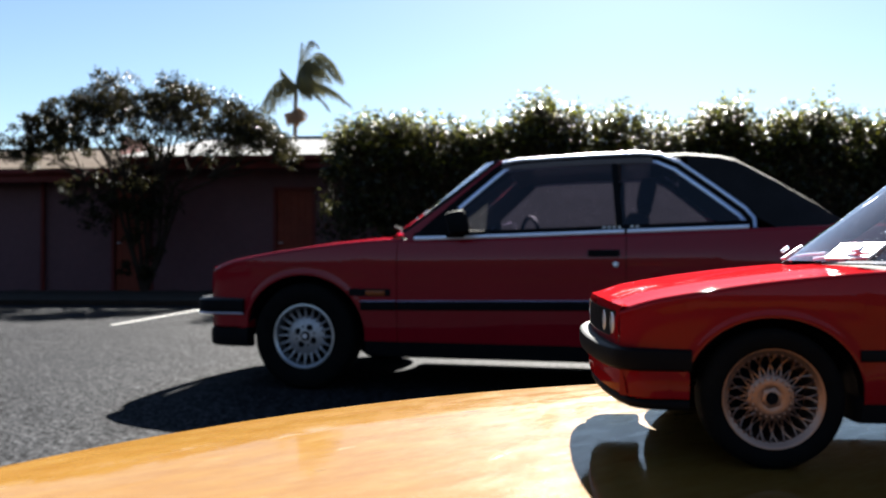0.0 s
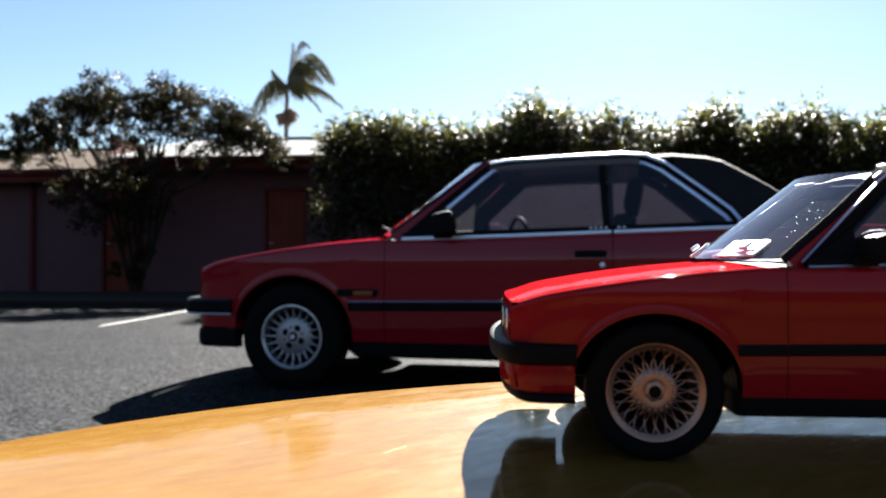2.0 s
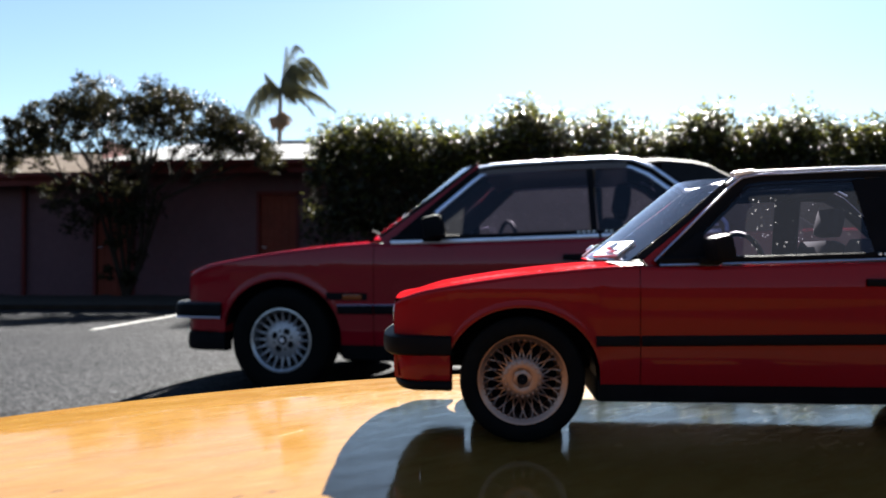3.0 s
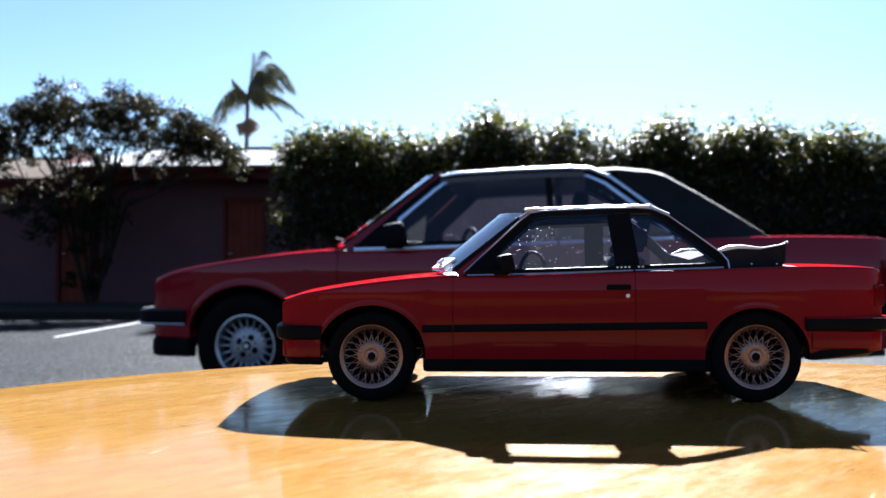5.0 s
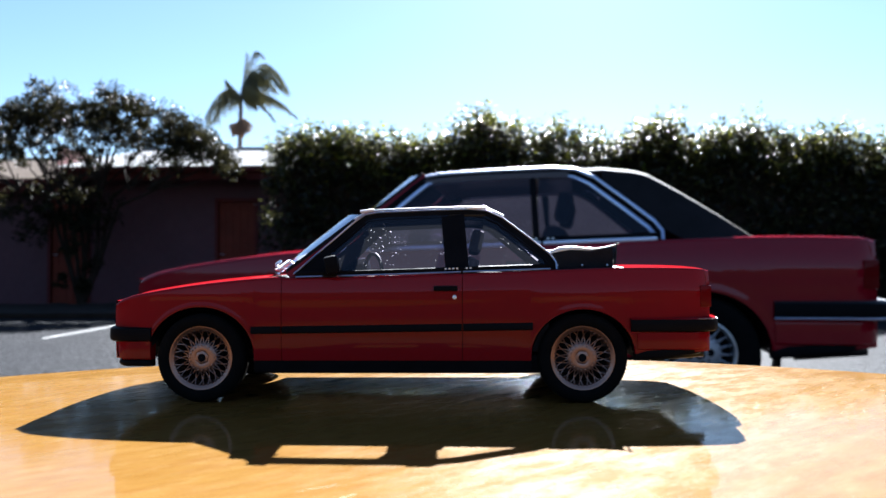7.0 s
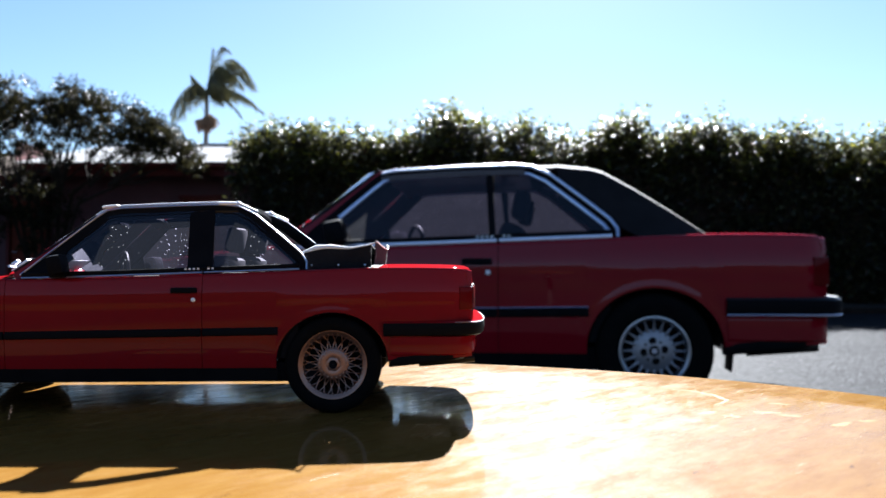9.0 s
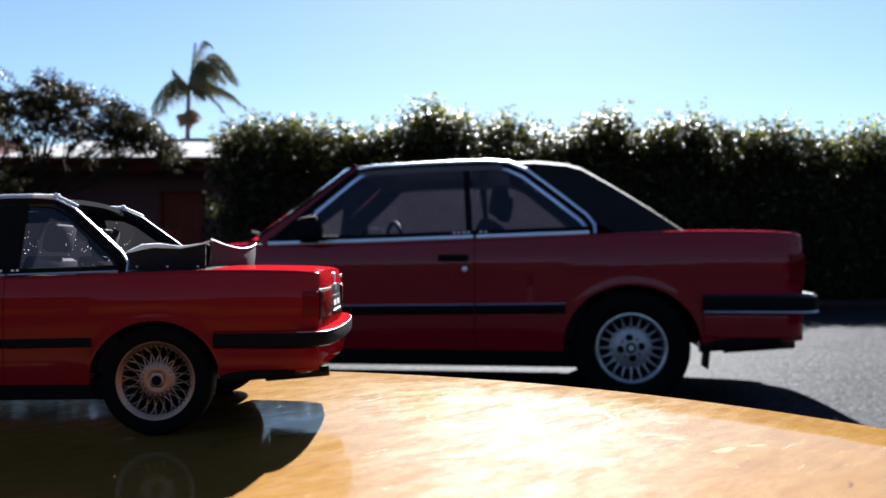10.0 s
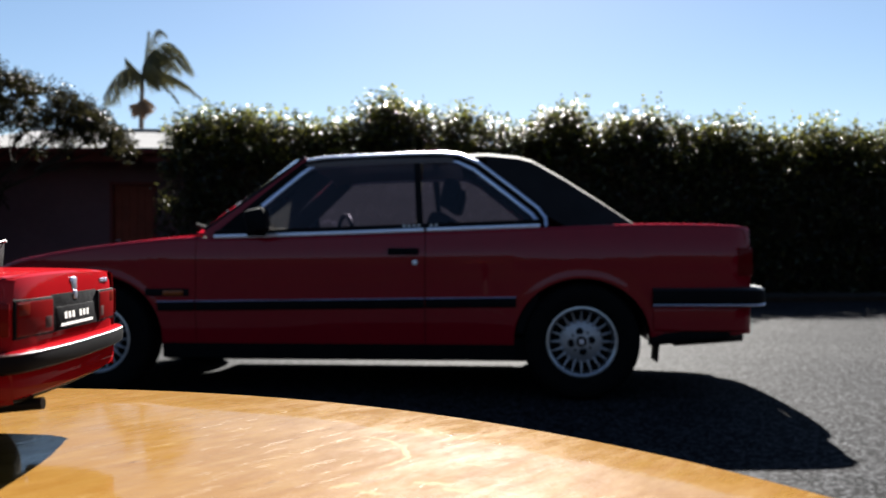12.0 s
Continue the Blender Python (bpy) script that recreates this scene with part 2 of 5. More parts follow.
def wood_material():
    """Varnished yellow timber: soft grain, worn pale spots, scratches in two directions."""
    m = bpy.data.materials.new("varnished_wood")
    m.use_nodes = True
    nt = m.node_tree
    b = nt.nodes["Principled BSDF"]
    co = nt.nodes.new("ShaderNodeTexCoord")

    def noise_at(scale, turn, size, detail, rough=0.55):
        mp = nt.nodes.new("ShaderNodeMapping")
        mp.vector_type = "TEXTURE"
        mp.inputs["Scale"].default_value = [1 / k for k in scale]
        mp.inputs["Rotation"].default_value = (0, 0, radians(turn))
        nt.links.new(co.outputs["Object"], mp.inputs[0])
        n = nt.nodes.new("ShaderNodeTexNoise")
        n.inputs["Scale"].default_value = size
        n.inputs["Detail"].default_value = detail
        n.inputs["Roughness"].default_value = rough
        nt.links.new(mp.outputs[0], n.inputs["Vector"])
        return n.outputs[0]

    def window(value, lo, hi, top=1.0):
        r = nt.nodes.new("ShaderNodeMapRange")
        r.inputs[1].default_value, r.inputs[2].default_value, r.inputs[4].default_value = lo, hi, top
        nt.links.new(value, r.inputs[0])
        return r.outputs[0]

    def blend(fac, under, color):
        mix = nt.nodes.new("ShaderNodeMix")
        mix.data_type = "RGBA"
        mix.inputs[7].default_value = (*color, 1)
        nt.links.new(fac, mix.inputs[0])
        nt.links.new(under, mix.inputs[6])
        return mix.outputs[2]

    grain = noise_at((0.3, 1, 1), 44, 260, 9)
    broad = noise_at((0.4, 1, 1), 44, 11, 4)
    ramp = nt.nodes.new("ShaderNodeValToRGB")
    ramp.color_ramp.elements[0].position, ramp.color_ramp.elements[0].color = 0.30, (0.104, 0.049, 0.009, 1)
    ramp.color_ramp.elements[1].position, ramp.color_ramp.elements[1].color = 0.70, (0.124, 0.0665, 0.015, 1)
    nt.links.new(grain, ramp.inputs[0])
    c = blend(window(broad, 0.45, 0.75, 0.15), ramp.outputs[0], (0.13, 0.074, 0.0185))
    spots = noise_at((0.35, 1, 1), 44, 150, 9, 0.65)
    c = blend(window(spots, 0.58, 0.68, 0.5), c, (0.14, 0.086, 0.028))
    s1 = noise_at((60, 900, 1), 43, 1, 3)
    s2 = noise_at((75, 760, 1), 37, 1, 3)
    for sc in (s1, s2):
        c = blend(window(sc, 0.64, 0.70, 0.45), c, (0.14, 0.088, 0.029))
    dents = noise_at((70, 330, 1), 46, 1, 4)
    c = blend(window(dents, 0.70, 0.74, 0.7), c, (0.03, 0.012, 0.004))
    nt.links.new(c, b.inputs["Base Color"])
    rr = nt.nodes.new("ShaderNodeMapRange")
    rr.inputs[1].default_value, rr.inputs[2].default_value = 0.35, 0.7
    rr.inputs[3].default_value, rr.inputs[4].default_value = 0.34, 0.5
    nt.links.new(spots, rr.inputs[0])
    nt.links.new(rr.outputs[0], b.inputs["Roughness"])
    fine = noise_at((0.6, 1, 1), 44, 2000, 3)
    bp = nt.nodes.new("ShaderNodeBump")
    bp.inputs["Strength"].default_value = 0.55
    bp.inputs["Distance"].default_value = 0.0002
    nt.links.new(fine, bp.inputs["Height"])
    bp2 = nt.nodes.new("ShaderNodeBump")
    bp2.inputs["Strength"].default_value = 0.3
    bp2.inputs["Distance"].default_value = 0.0004
    nt.links.new(spots, bp2.inputs["Height"])
    nt.links.new(bp.outputs[0], bp2.inputs["Normal"])
    nt.links.new(bp2.outputs[0], b.inputs["Normal"])
    ripple = nt.nodes.new("ShaderNodeBump")
    ripple.inputs["Strength"].default_value = 0.06
    ripple.inputs["Distance"].default_value = 0.0003
    nt.links.new(noise_at((0.15, 1, 1), 44, 300, 5), ripple.inputs["Height"])
    nt.links.new(ripple.outputs[0], b.inputs["Coat Normal"])
    rough_coat = nt.nodes.new("ShaderNodeMapRange")
    rough_coat.inputs[1].default_value, rough_coat.inputs[2].default_value = 0.4, 0.72
    rough_coat.inputs[3].default_value, rough_coat.inputs[4].default_value = 0.04, 0.12
    nt.links.new(noise_at((0.12, 1, 1), 44, 260, 9, 0.7), rough_coat.inputs[0])
    nt.links.new(rough_coat.outputs[0], b.inputs["Coat Roughness"])
    worn = noise_at((0.4, 1, 1), 44, 120, 9, 0.75)
    rc = nt.nodes.new("ShaderNodeMapRange")
    rc.inputs[1].default_value, rc.inputs[2].default_value = 0.4, 0.6
    rc.inputs[3].default_value, rc.inputs[4].default_value = 0.6, 0.4
    nt.links.new(worn, rc.inputs[0])
    nt.links.new(rc.outputs[0], b.inputs["Coat Weight"])
    sheen = nt.nodes.new("ShaderNodeMapRange")
    sheen.inputs[1].default_value, sheen.inputs[2].default_value = 0.42, 0.62
    sheen.inputs[3].default_value, sheen.inputs[4].default_value = 0.002, 0.0075
    nt.links.new(worn, sheen.inputs[0])
    nt.links.new(sheen.outputs[0], b.inputs["Specular IOR Level"])
    return m


WOOD = wood_material()
CHIP = mat("chipped_varnish", (0.125, 0.078, 0.028), 0.65, spec=0.02, var=0.1, scale=300)
SCRATCH = mat("bare_scratch", (0.14, 0.092, 0.038), 0.55, spec=0.06, var=0.1, scale=400)
# near-black ground colour that stands in for shade at the wall's foot
SHADE_GROUND = mat("shade_ground", (0.022, 0.017, 0.013), 0.95, spec=0.2, var=0.5, scale=9, bump=0.8, bump_scale=60)
SCREEN = mat("dark_screen", (0.012, 0.012, 0.01), 0.9, spec=0.05, var=0.3, scale=0.6)
STEEL = mat("painted_steel", (0.05, 0.05, 0.05), 0.4, metal=0.6, var=0.2)

# ---- mesh helpers ----


def part(name, data, material, parent=None, label="", smooth=True):
    """Links a bmesh or a mesh as one object, under a parent where one is given."""
    if isinstance(data, bmesh.types.BMesh):
        me = bpy.data.meshes.new(name)
        data.normal_update()
        data.to_mesh(me)
        data.free()
    else:
        me = data
    if material and not me.materials:
        me.materials.append(material)
    if smooth:
        me.shade_smooth()
        me.set_sharp_from_angle(angle=radians(38))
    ob = new(name, me)
    if parent is not None:
        ob.parent = parent
    if label:
        ob["label"] = label
    return ob


def from_lists(name, verts, faces, smooth=True):
    me = bpy.data.meshes.new(name)
    me.from_pydata(verts, [], faces)
    me.update()
    return me


def grid_mesh(rows, flip=False, close=False):
    """A sheet through rows of points, as a bmesh."""
    bm = bmesh.new()
    vs = [[bm.verts.new(p) for p in r] for r in rows]
    for a, b in zip(vs, vs[1:]):
        n = len(a)
        for i in range(n if close else n - 1):
            j = (i + 1) % n
            f = (a[i], a[j], b[j], b[i])
            bm.faces.new(f[::-1] if flip else f)
    return bm


def thicken(ob, depth):
    """Gives a sheet a back, depth behind its face, and closes its rim."""
    me = ob.data
    bm = bmesh.new()
    bm.from_mesh(me)
    bm.normal_update()
    faces, rim = bm.faces[:], [e for e in bm.edges if e.is_boundary]
    back = {v: bm.verts.new(v.co - v.normal * depth) for v in bm.verts[:]}
    for f in faces:
        bm.faces.new([back[v] for v in reversed(f.verts)])
    for e in rim:
        a, b = e.link_loops[0].vert, e.link_loops[0].link_loop_next.vert
        bm.faces.new((b, a, back[a], back[b]))
    bm.to_mesh(me)
    bm.free()
    me.shade_smooth()
    me.set_sharp_from_angle(angle=radians(38))
    return ob


def add_box(bm, cx, cy, cz, sx, sy, sz, m=None):
    r = bmesh.ops.create_cube(bm, size=1.0)
    for v in r["verts"]:
        v.co = Vector((cx + v.co.x * sx, cy + v.co.y * sy, cz + v.co.z * sz))
        if m:
            v.co = m @ v.co
    return r["verts"]


def box(cx, cy, cz, sx, sy, sz, bevel=0.0, m=None):
    bm = bmesh.new()
    add_box(bm, cx, cy, cz, sx, sy, sz, m)
    if bevel:
        bmesh.ops.bevel(bm, geom=bm.edges[:], offset=bevel, segments=2, affect="EDGES", profile=0.6)
    return bm


def tube(points, radius, n=10, cap=True, squash=1.0):
    """A round bar along points; radius may be a list."""
    pts = [Vector(p) for p in points]
    rad = radius if isinstance(radius, (list, tuple)) else [radius] * len(pts)
    rows = []
    up = Vector((0.13, 0.21, 1)).normalized()
    for i, p in enumerate(pts):
        d = (pts[min(i + 1, len(pts) - 1)] - pts[max(i - 1, 0)]).normalized()
        a = d.cross(up)
        a = a.normalized() if a.length > 1e-4 else Vector((1, 0, 0))
        b = d.cross(a)
        rows.append([p + rad[i] * (a * math.cos(q) + b * math.sin(q) * squash) for q in [2 * math.pi * k / n for k in range(n)]])
    bm = grid_mesh(rows, close=True)
    if cap:
        bm.verts.ensure_lookup_table()
        bm.faces.new(bm.verts[:n])
        bm.faces.new(list(bm.verts[-n:])[::-1])
    bmesh.ops.recalc_face_normals(bm, faces=bm.faces[:])
    return bm


def lathe(profile, n=48, axis="y"):
    """Turns (radius, along) pairs about the axis."""
    rows = []
    for r, h in profile:
        ring = []
        for k in range(n):
            q = 2 * math.pi * k / n
            ring.append((r * math.cos(q), h, r * math.sin(q)) if axis == "y" else (r * math.cos(q), r * math.sin(q), h))
        rows.append(ring)
    bm = grid_mesh(rows, close=True)
    bmesh.ops.recalc_face_normals(bm, faces=bm.faces[:])
    return bm


def curve_at(table, x):
    """Smooth interpolation through a short table of (x, value)."""
    if x <= table[0][0]:
        return table[0][1]
    for i in range(len(table) - 1):
        (x0, v0), (x1, v1) = table[i], table[i + 1]
        if x <= x1:
            k = (x - x0) / (x1 - x0)
            m0 = (v1 - v0) / (x1 - x0) if i == 0 else (v1 - table[i - 1][1]) / (x1 - table[i - 1][0])
            m1 = (v1 - v0) / (x1 - x0) if i + 2 == len(table) else (table[i + 2][1] - v0) / (table[i + 2][0] - x0)
            h = x1 - x0
            return ((2 * k**3 - 3 * k**2 + 1) * v0 + (k**3 - 2 * k**2 + k) * h * m0 + (-2 * k**3 + 3 * k**2) * v1 + (k**3 - k**2) * h * m1)
    return table[-1][1]


def merge(*bms):
    """Joins several bmeshes into one."""
    out = bmesh.new()
    for b in bms:
        me = bpy.data.meshes.new("tmp")
        b.to_mesh(me)
        b.free()
        out.from_mesh(me)
        bpy.data.meshes.remove(me)
    return out


def strip(points, width, depth, side=-1):
    """A flat bar along points in the side of the car: (x, y, z), width across in the x-z plane, depth in y."""
    pts = [Vector(p) for p in points]
    rows = []
    for i, p in enumerate(pts):
        d = pts[min(i + 1, len(pts) - 1)] - pts[max(i - 1, 0)]
        n = Vector((-d.z, 0, d.x)).normalized() * width / 2
        o = Vector((0, side * depth, 0))
        rows.append([p + n, p + n + o * 0.35, p + n * 0.72 + o * 0.85, p + o, p - n * 0.72 + o * 0.85, p - n + o * 0.35, p - n])
    bm = grid_mesh(rows, close=True)
    bm.verts.ensure_lookup_table()
    bm.faces.new(bm.verts[:7])
    bm.faces.new(list(bm.verts[-7:])[::-1])
    bmesh.ops.recalc_face_normals(bm, faces=bm.faces[:])
    return bm

# ---- the cars: x rearwards from the front axle, y across, z up, metres at full size ----
WIDTH = [(-0.63, 0.675), (-0.6, 0.715), (-0.45, 0.768), (-0.1, 0.80), (0.5, 0.815), (1.8, 0.82), (2.6, 0.815), (3.0, 0.795), (3.3, 0.765), (3.4, 0.735), (3.44, 0.69), (3.455, 0.65)]
SHOULDER = [(-0.63, 0.68), (-0.6, 0.698), (-0.45, 0.746), (0.0, 0.82), (0.47, 0.866), (0.64, 0.862), (1.2, 0.872), (1.77, 0.89), (2.35, 0.912), (2.85, 0.928), (3.25, 0.925), (3.42, 0.914), (3.455, 0.90)]
ARCH_F, ARCH_R = (0.0, 0.365), (2.57, 0.345)
AXLE = 0.30


def side_y(x, z):
    """Half the width of the body at that place."""
    w = curve_at(WIDTH, x)
    if z > 0.72:
        k = (z - 0.72) / 0.2
        return w - 0.012 * k - 0.022 * k * k
    if z > 0.5:
        return w - 0.004
    k = (0.5 - z) / 0.28
    return w - 0.004 - 0.028 * k * k


def arch_z(x):
    """The lower edge of the body side: sill, or the wheel arch above it."""
    z = 0.285
    if x < -0.34:
        z = 0.29
    if x > 2.9:
        z = 0.33 + 0.02 * (x - 2.9)
    for c, r in (ARCH_F, ARCH_R):
        d = abs(x - c)
        if d < r:
            z = max(z, AXLE + 0.02 + math.sqrt(max(0.0, r * r - d * d)) * 0.93)
    return z


def spaced(x0, x1):
    """Stations from x0 to x1, dense at the wheel arches."""
    xs = [x0 + (x1 - x0) * i / 26 for i in range(27)]
    for c, r in (ARCH_F, ARCH_R):
        for i in range(31):
            x = c - r * math.cos(math.pi * i / 30)
            if x0 < x < x1:
                xs.append(x)
        for e in (-1, 1):
            if x0 < c + e * (r + 0.002) < x1:
                xs.append(c + e * (r + 0.002))
    return sorted(set(round(x, 5) for x in xs))


def side_patch(x0, x1, s, side, zlow=None):
    rows = []
    for x in spaced(x0, x1):
        zb = arch_z(x) if zlow is None else zlow
        zs = curve_at(SHOULDER, x)
        r = []
        for i in range(15):
            z = zb + (zs - 0.022 - zb) * i / 14
            y = side_y(x, z)
            # the arch lip stands proud
            for c, rad in (ARCH_F, ARCH_R):
                d = math.hypot(x - c, (z - AXLE - 0.02) / 0.93) - rad
                if -0.02 < d < 0.07 and z > AXLE - 0.05:
                    y += 0.006 * math.exp(-((d - 0.01) / 0.018) ** 2)
            r.append((x, y, z))
        y0 = side_y(x, zs - 0.022)
        for i in range(1, 6):
            q = math.pi / 2 * i / 5
            r.append((x, y0 - 0.022 * (1 - math.cos(q)), zs - 0.022 + 0.022 * math.sin(q)))
        rows.append([(px * s, side * py * s, pz * s) for px, py, pz in r])
    return grid_mesh(rows, flip=side < 0)


def deck_patch(x0, x1, s, crown, n=18, drop=None):
    """A lid between the two shoulders."""
    rows = []
    for k in range(25):
        x = x0 + (x1 - x0) * k / 24
        zs = curve_at(SHOULDER, x)
        y0 = side_y(x, zs - 0.022) - 0.026
        r = []
        for i in range(n + 1):
            u = -1 + 2 * i / n
            crease = 0.012 * math.exp(-((abs(u) - 0.62) / 0.07) ** 2) if x < 0.47 else 0
            r.append((x * s, u * y0 * s, (zs + crown * (1 - u * u) + crease + (drop(x) if drop else 0)) * s))
        rows.append(r)
    return grid_mesh(rows, flip=True)


def scaled(bm, s, off=(0, 0, 0)):
    for v in bm.verts:
        v.co = Vector(off) + v.co * s
    return bm


def wheel(car, s, x, y, side, style, alloy):
    """A tyre on an alloy rim; side: -1 or 1, the way its face looks."""
    hub = new("wheel")
    hub.parent = car
    hub.location = (x * s, y * s, AXLE * s)
    hub.rotation_euler = (0, random.uniform(0, 1.5), 0)
    f = side

    big = 1.09 if style == "mesh" else 0.925

    def inward(bm):
        """Draws a wheel piece in towards the axle."""
        for v in bm.verts:
            v.co.x *= big
            v.co.z *= big
        return bm

    def turned(profile, n=56, k=1.0):
        return scaled(lathe([(r * k, h * f) for r, h in profile], n), s)

    tyre = [(0.190 * big, -0.075), (0.20 * big, -0.09), (0.235, -0.1), (0.275, -0.095), (0.293, -0.08), (0.30, -0.055), (0.3, 0.055), (0.293, 0.08), (0.275, 0.095), (0.24, 0.098), (0.203 * big, 0.088), (0.190 * big, 0.075)]
    part("tyre", turned(tyre), TYRE, hub)
    if style == "mesh":
        rim = [(0.150, -0.08), (0.162, -0.06), (0.164, 0.045), (0.167, 0.062), (0.171, 0.070), (0.182, 0.075), (0.189, 0.082), (0.196, 0.083), (0.199, 0.076), (0.193, 0.068)]
    else:
        rim = [(0.150, -0.08), (0.17, -0.06), (0.172, 0.03), (0.176, 0.062), (0.179, 0.078), (0.188, 0.085), (0.196, 0.084), (0.199, 0.076), (0.193, 0.068)]
    part("rim", turned(rim, 56, big), alloy, hub)
    part("brake_disc", turned([(0.001, -0.02), (0.125, -0.02), (0.13, -0.03), (0.125, -0.04)], 32), BLACK, hub)
    if style == "mesh":
        # black disc added to darken the gaps behind the spokes
        part("wheel_shade", turned([(0.001, -0.055), (0.17, -0.055), (0.17, -0.06)], 40), BLACK, hub)
        bars = []
        n = 20
        for k in range(n):
            for e in (-1, 1):
                q0 = 2 * math.pi * (k + 0.1 * e) / n
                q1 = 2 * math.pi * (k + 0.78 * e) / n
                pts = []
                for i in range(5):
                    u = i / 4
                    q, r = q0 + (q1 - q0) * u, 0.094 + 0.093 * u
                    pts.append((r * math.cos(q), f * (0.052 + 0.022 * u - 0.02 * math.sin(math.pi * u)), r * math.sin(q)))
                bars.append(tube(pts, [0.0058, 0.0042, 0.0038, 0.0042, 0.0056], 6))
        part("spoke_mesh", scaled(merge(*bars), s), alloy, hub)
        part("hub_ring", turned([(0.001, 0.05), (0.04, 0.052), (0.05, 0.056), (0.09, 0.056), (0.099, 0.049), (0.1, 0.02)], 40), alloy, hub)
        part("centre_cap", turned([(0.001, 0.0625), (0.036, 0.0625), (0.046, 0.059), (0.049, 0.05)], 6), alloy, hub, "grey centre cap with a round dark badge")
        part("cap_badge", turned([(0.001, 0.0655), (0.026, 0.0655), (0.028, 0.061)], 20), BLACK, hub)
        nuts = []
        for k in range(20):
            q = 2 * math.pi * (k + 0.5) / 20
            b = lathe([(0.001, f * 0.064), (0.0055, f * 0.063), (0.006, f * 0.055)], 8)
            bmesh.ops.translate(b, verts=b.verts, vec=(0.084 * math.cos(q), 0, 0.084 * math.sin(q)))
            nuts.append(b)
        part("rim_bolts", scaled(merge(*nuts), s), alloy, hub)
    else:
        # a flat disc with short fins round its edge
        part("centre_disc", turned([(0.001, 0.062), (0.03, 0.062), (0.06, 0.058), (0.105, 0.052), (0.118, 0.045), (0.118, 0.02)], 48, big), ALLOY_DULL, hub)
        fin_mesh = None
        for k in range(20):
            q = 2 * math.pi * k / 20
            if fin_mesh is None:
                pts = [(r, f * h, 0) for r, h in ((0.108, 0.048), (0.13, 0.053), (0.155, 0.06), (0.178, 0.066))]
                fin_mesh = part("fin", scaled(inward(tube(pts, [0.0105, 0.0075, 0.0055, 0.0045], 8)), s), ALLOY_DULL, hub).data
            else:
                part("fin", fin_mesh, alloy, hub).rotation_euler = (0, q, 0)
        part("rim_well", turned([(0.10, 0.012), (0.172, 0.018), (0.174, 0.03)], 40, big), BLACK, hub)
        for k in range(4):
            q = 2 * math.pi * (k + 0.5) / 4
            b = lathe([(0.001, f * 0.0605), (0.019, f * 0.0605), (0.0225, f * 0.057)], 16)
            bmesh.ops.translate(b, verts=b.verts, vec=(0.055 * math.cos(q), 0, 0.055 * math.sin(q)))
            part("bolt_hole", scaled(inward(b), s), BLACK, hub)
            q += math.pi / 4
            b = lathe([(0.001, f * 0.0597), (0.006, f * 0.0597), (0.008, f * 0.057)], 12)
            bmesh.ops.translate(b, verts=b.verts, vec=(0.058 * math.cos(q), 0, 0.058 * math.sin(q)))
            part("vent_hole", scaled(inward(b), s), BLACK, hub)
        part("centre_cap", turned([(0.001, 0.069), (0.018, 0.069), (0.026, 0.066), (0.028, 0.058)], 24), BLACK, hub, "dark round centre cap")
        part("cap_badge", turned([(0.001, 0.0705), (0.014, 0.0705), (0.015, 0.068)], 20), CHROME, hub)
    return hub


def seat(parent, s, x, y, z=0.30):
    ob = new("seat")
    ob.parent = parent
    ob.location = (x * s, y * s, z * s)
    part("seat_cushion", scaled(box(0, 0, 0.16, 0.5, 0.5, 0.16, 0.05), s), INTERIOR, ob)
    part("backrest", scaled(box(0, 0, 0, 0.13, 0.5, 0.62, 0.05, pose(0.3, 0, 0.42, 0, 16, 0)), s), INTERIOR, ob)
    part("headrest", scaled(box(0, 0, 0, 0.09, 0.26, 0.17, 0.035, pose(0.42, 0, 0.83, 0, 12, 0)), s), INTERIOR, ob)


# side windows: outline of the glass opening, shared by both cars
def pillar_y(z):
    """Half the width of the glasshouse at a height."""
    return 0.768 - (z - 0.87) * 0.46


FRAME_LOW = [(0.645, 0.862), (1.2, 0.876), (1.77, 0.895), (2.36, 0.915)]
A_TOP, REAR_TOP = (1.03, 1.285), (1.93, 1.325)


def window_outline():
    """The line of the window frame from the front lower corner up, over and down at the back."""
    pts = [(0.645, 0.868), (0.865, 1.08), (1.045, 1.25), (1.10, 1.292), (1.18, 1.306), (1.55, 1.322), (1.82, 1.328), (1.93, 1.318), (2.03, 1.27), (2.2, 1.13), (2.34, 1.01), (2.375, 0.96), (2.375, 0.918)]
    return pts


def offset_line(line, d):
    """The line moved by d towards the glass, in the plane of the side windows."""
    out = []
    for i, (x, y, z) in enumerate(line):
        a, b = line[max(i - 1, 0)], line[min(i + 1, len(line) - 1)]
        n = Vector((b[2] - a[2], a[0] - b[0])).normalized() * d
        out.append((x + n.x, y - math.copysign(0.46 * n.y, y), z + n.y))
    return out


def wedge(corners, side, lift):
    """A thin upright plate with the given (x, z) corners, lying on the window plane."""
    bm = bmesh.new()
    ins = [bm.verts.new((x, side * (pillar_y(z) - 0.01), z)) for x, z in corners]
    outs = [bm.verts.new((x, side * (pillar_y(z) + lift), z)) for x, z in corners]
    bm.faces.new(outs)
    bm.faces.new(ins[::-1])
    for i in range(len(corners)):
        j = (i + 1) % len(corners)
        bm.faces.new((outs[i], ins[i], ins[j], outs[j]))
    bmesh.ops.recalc_face_normals(bm, faces=bm.faces[:])
    return bm


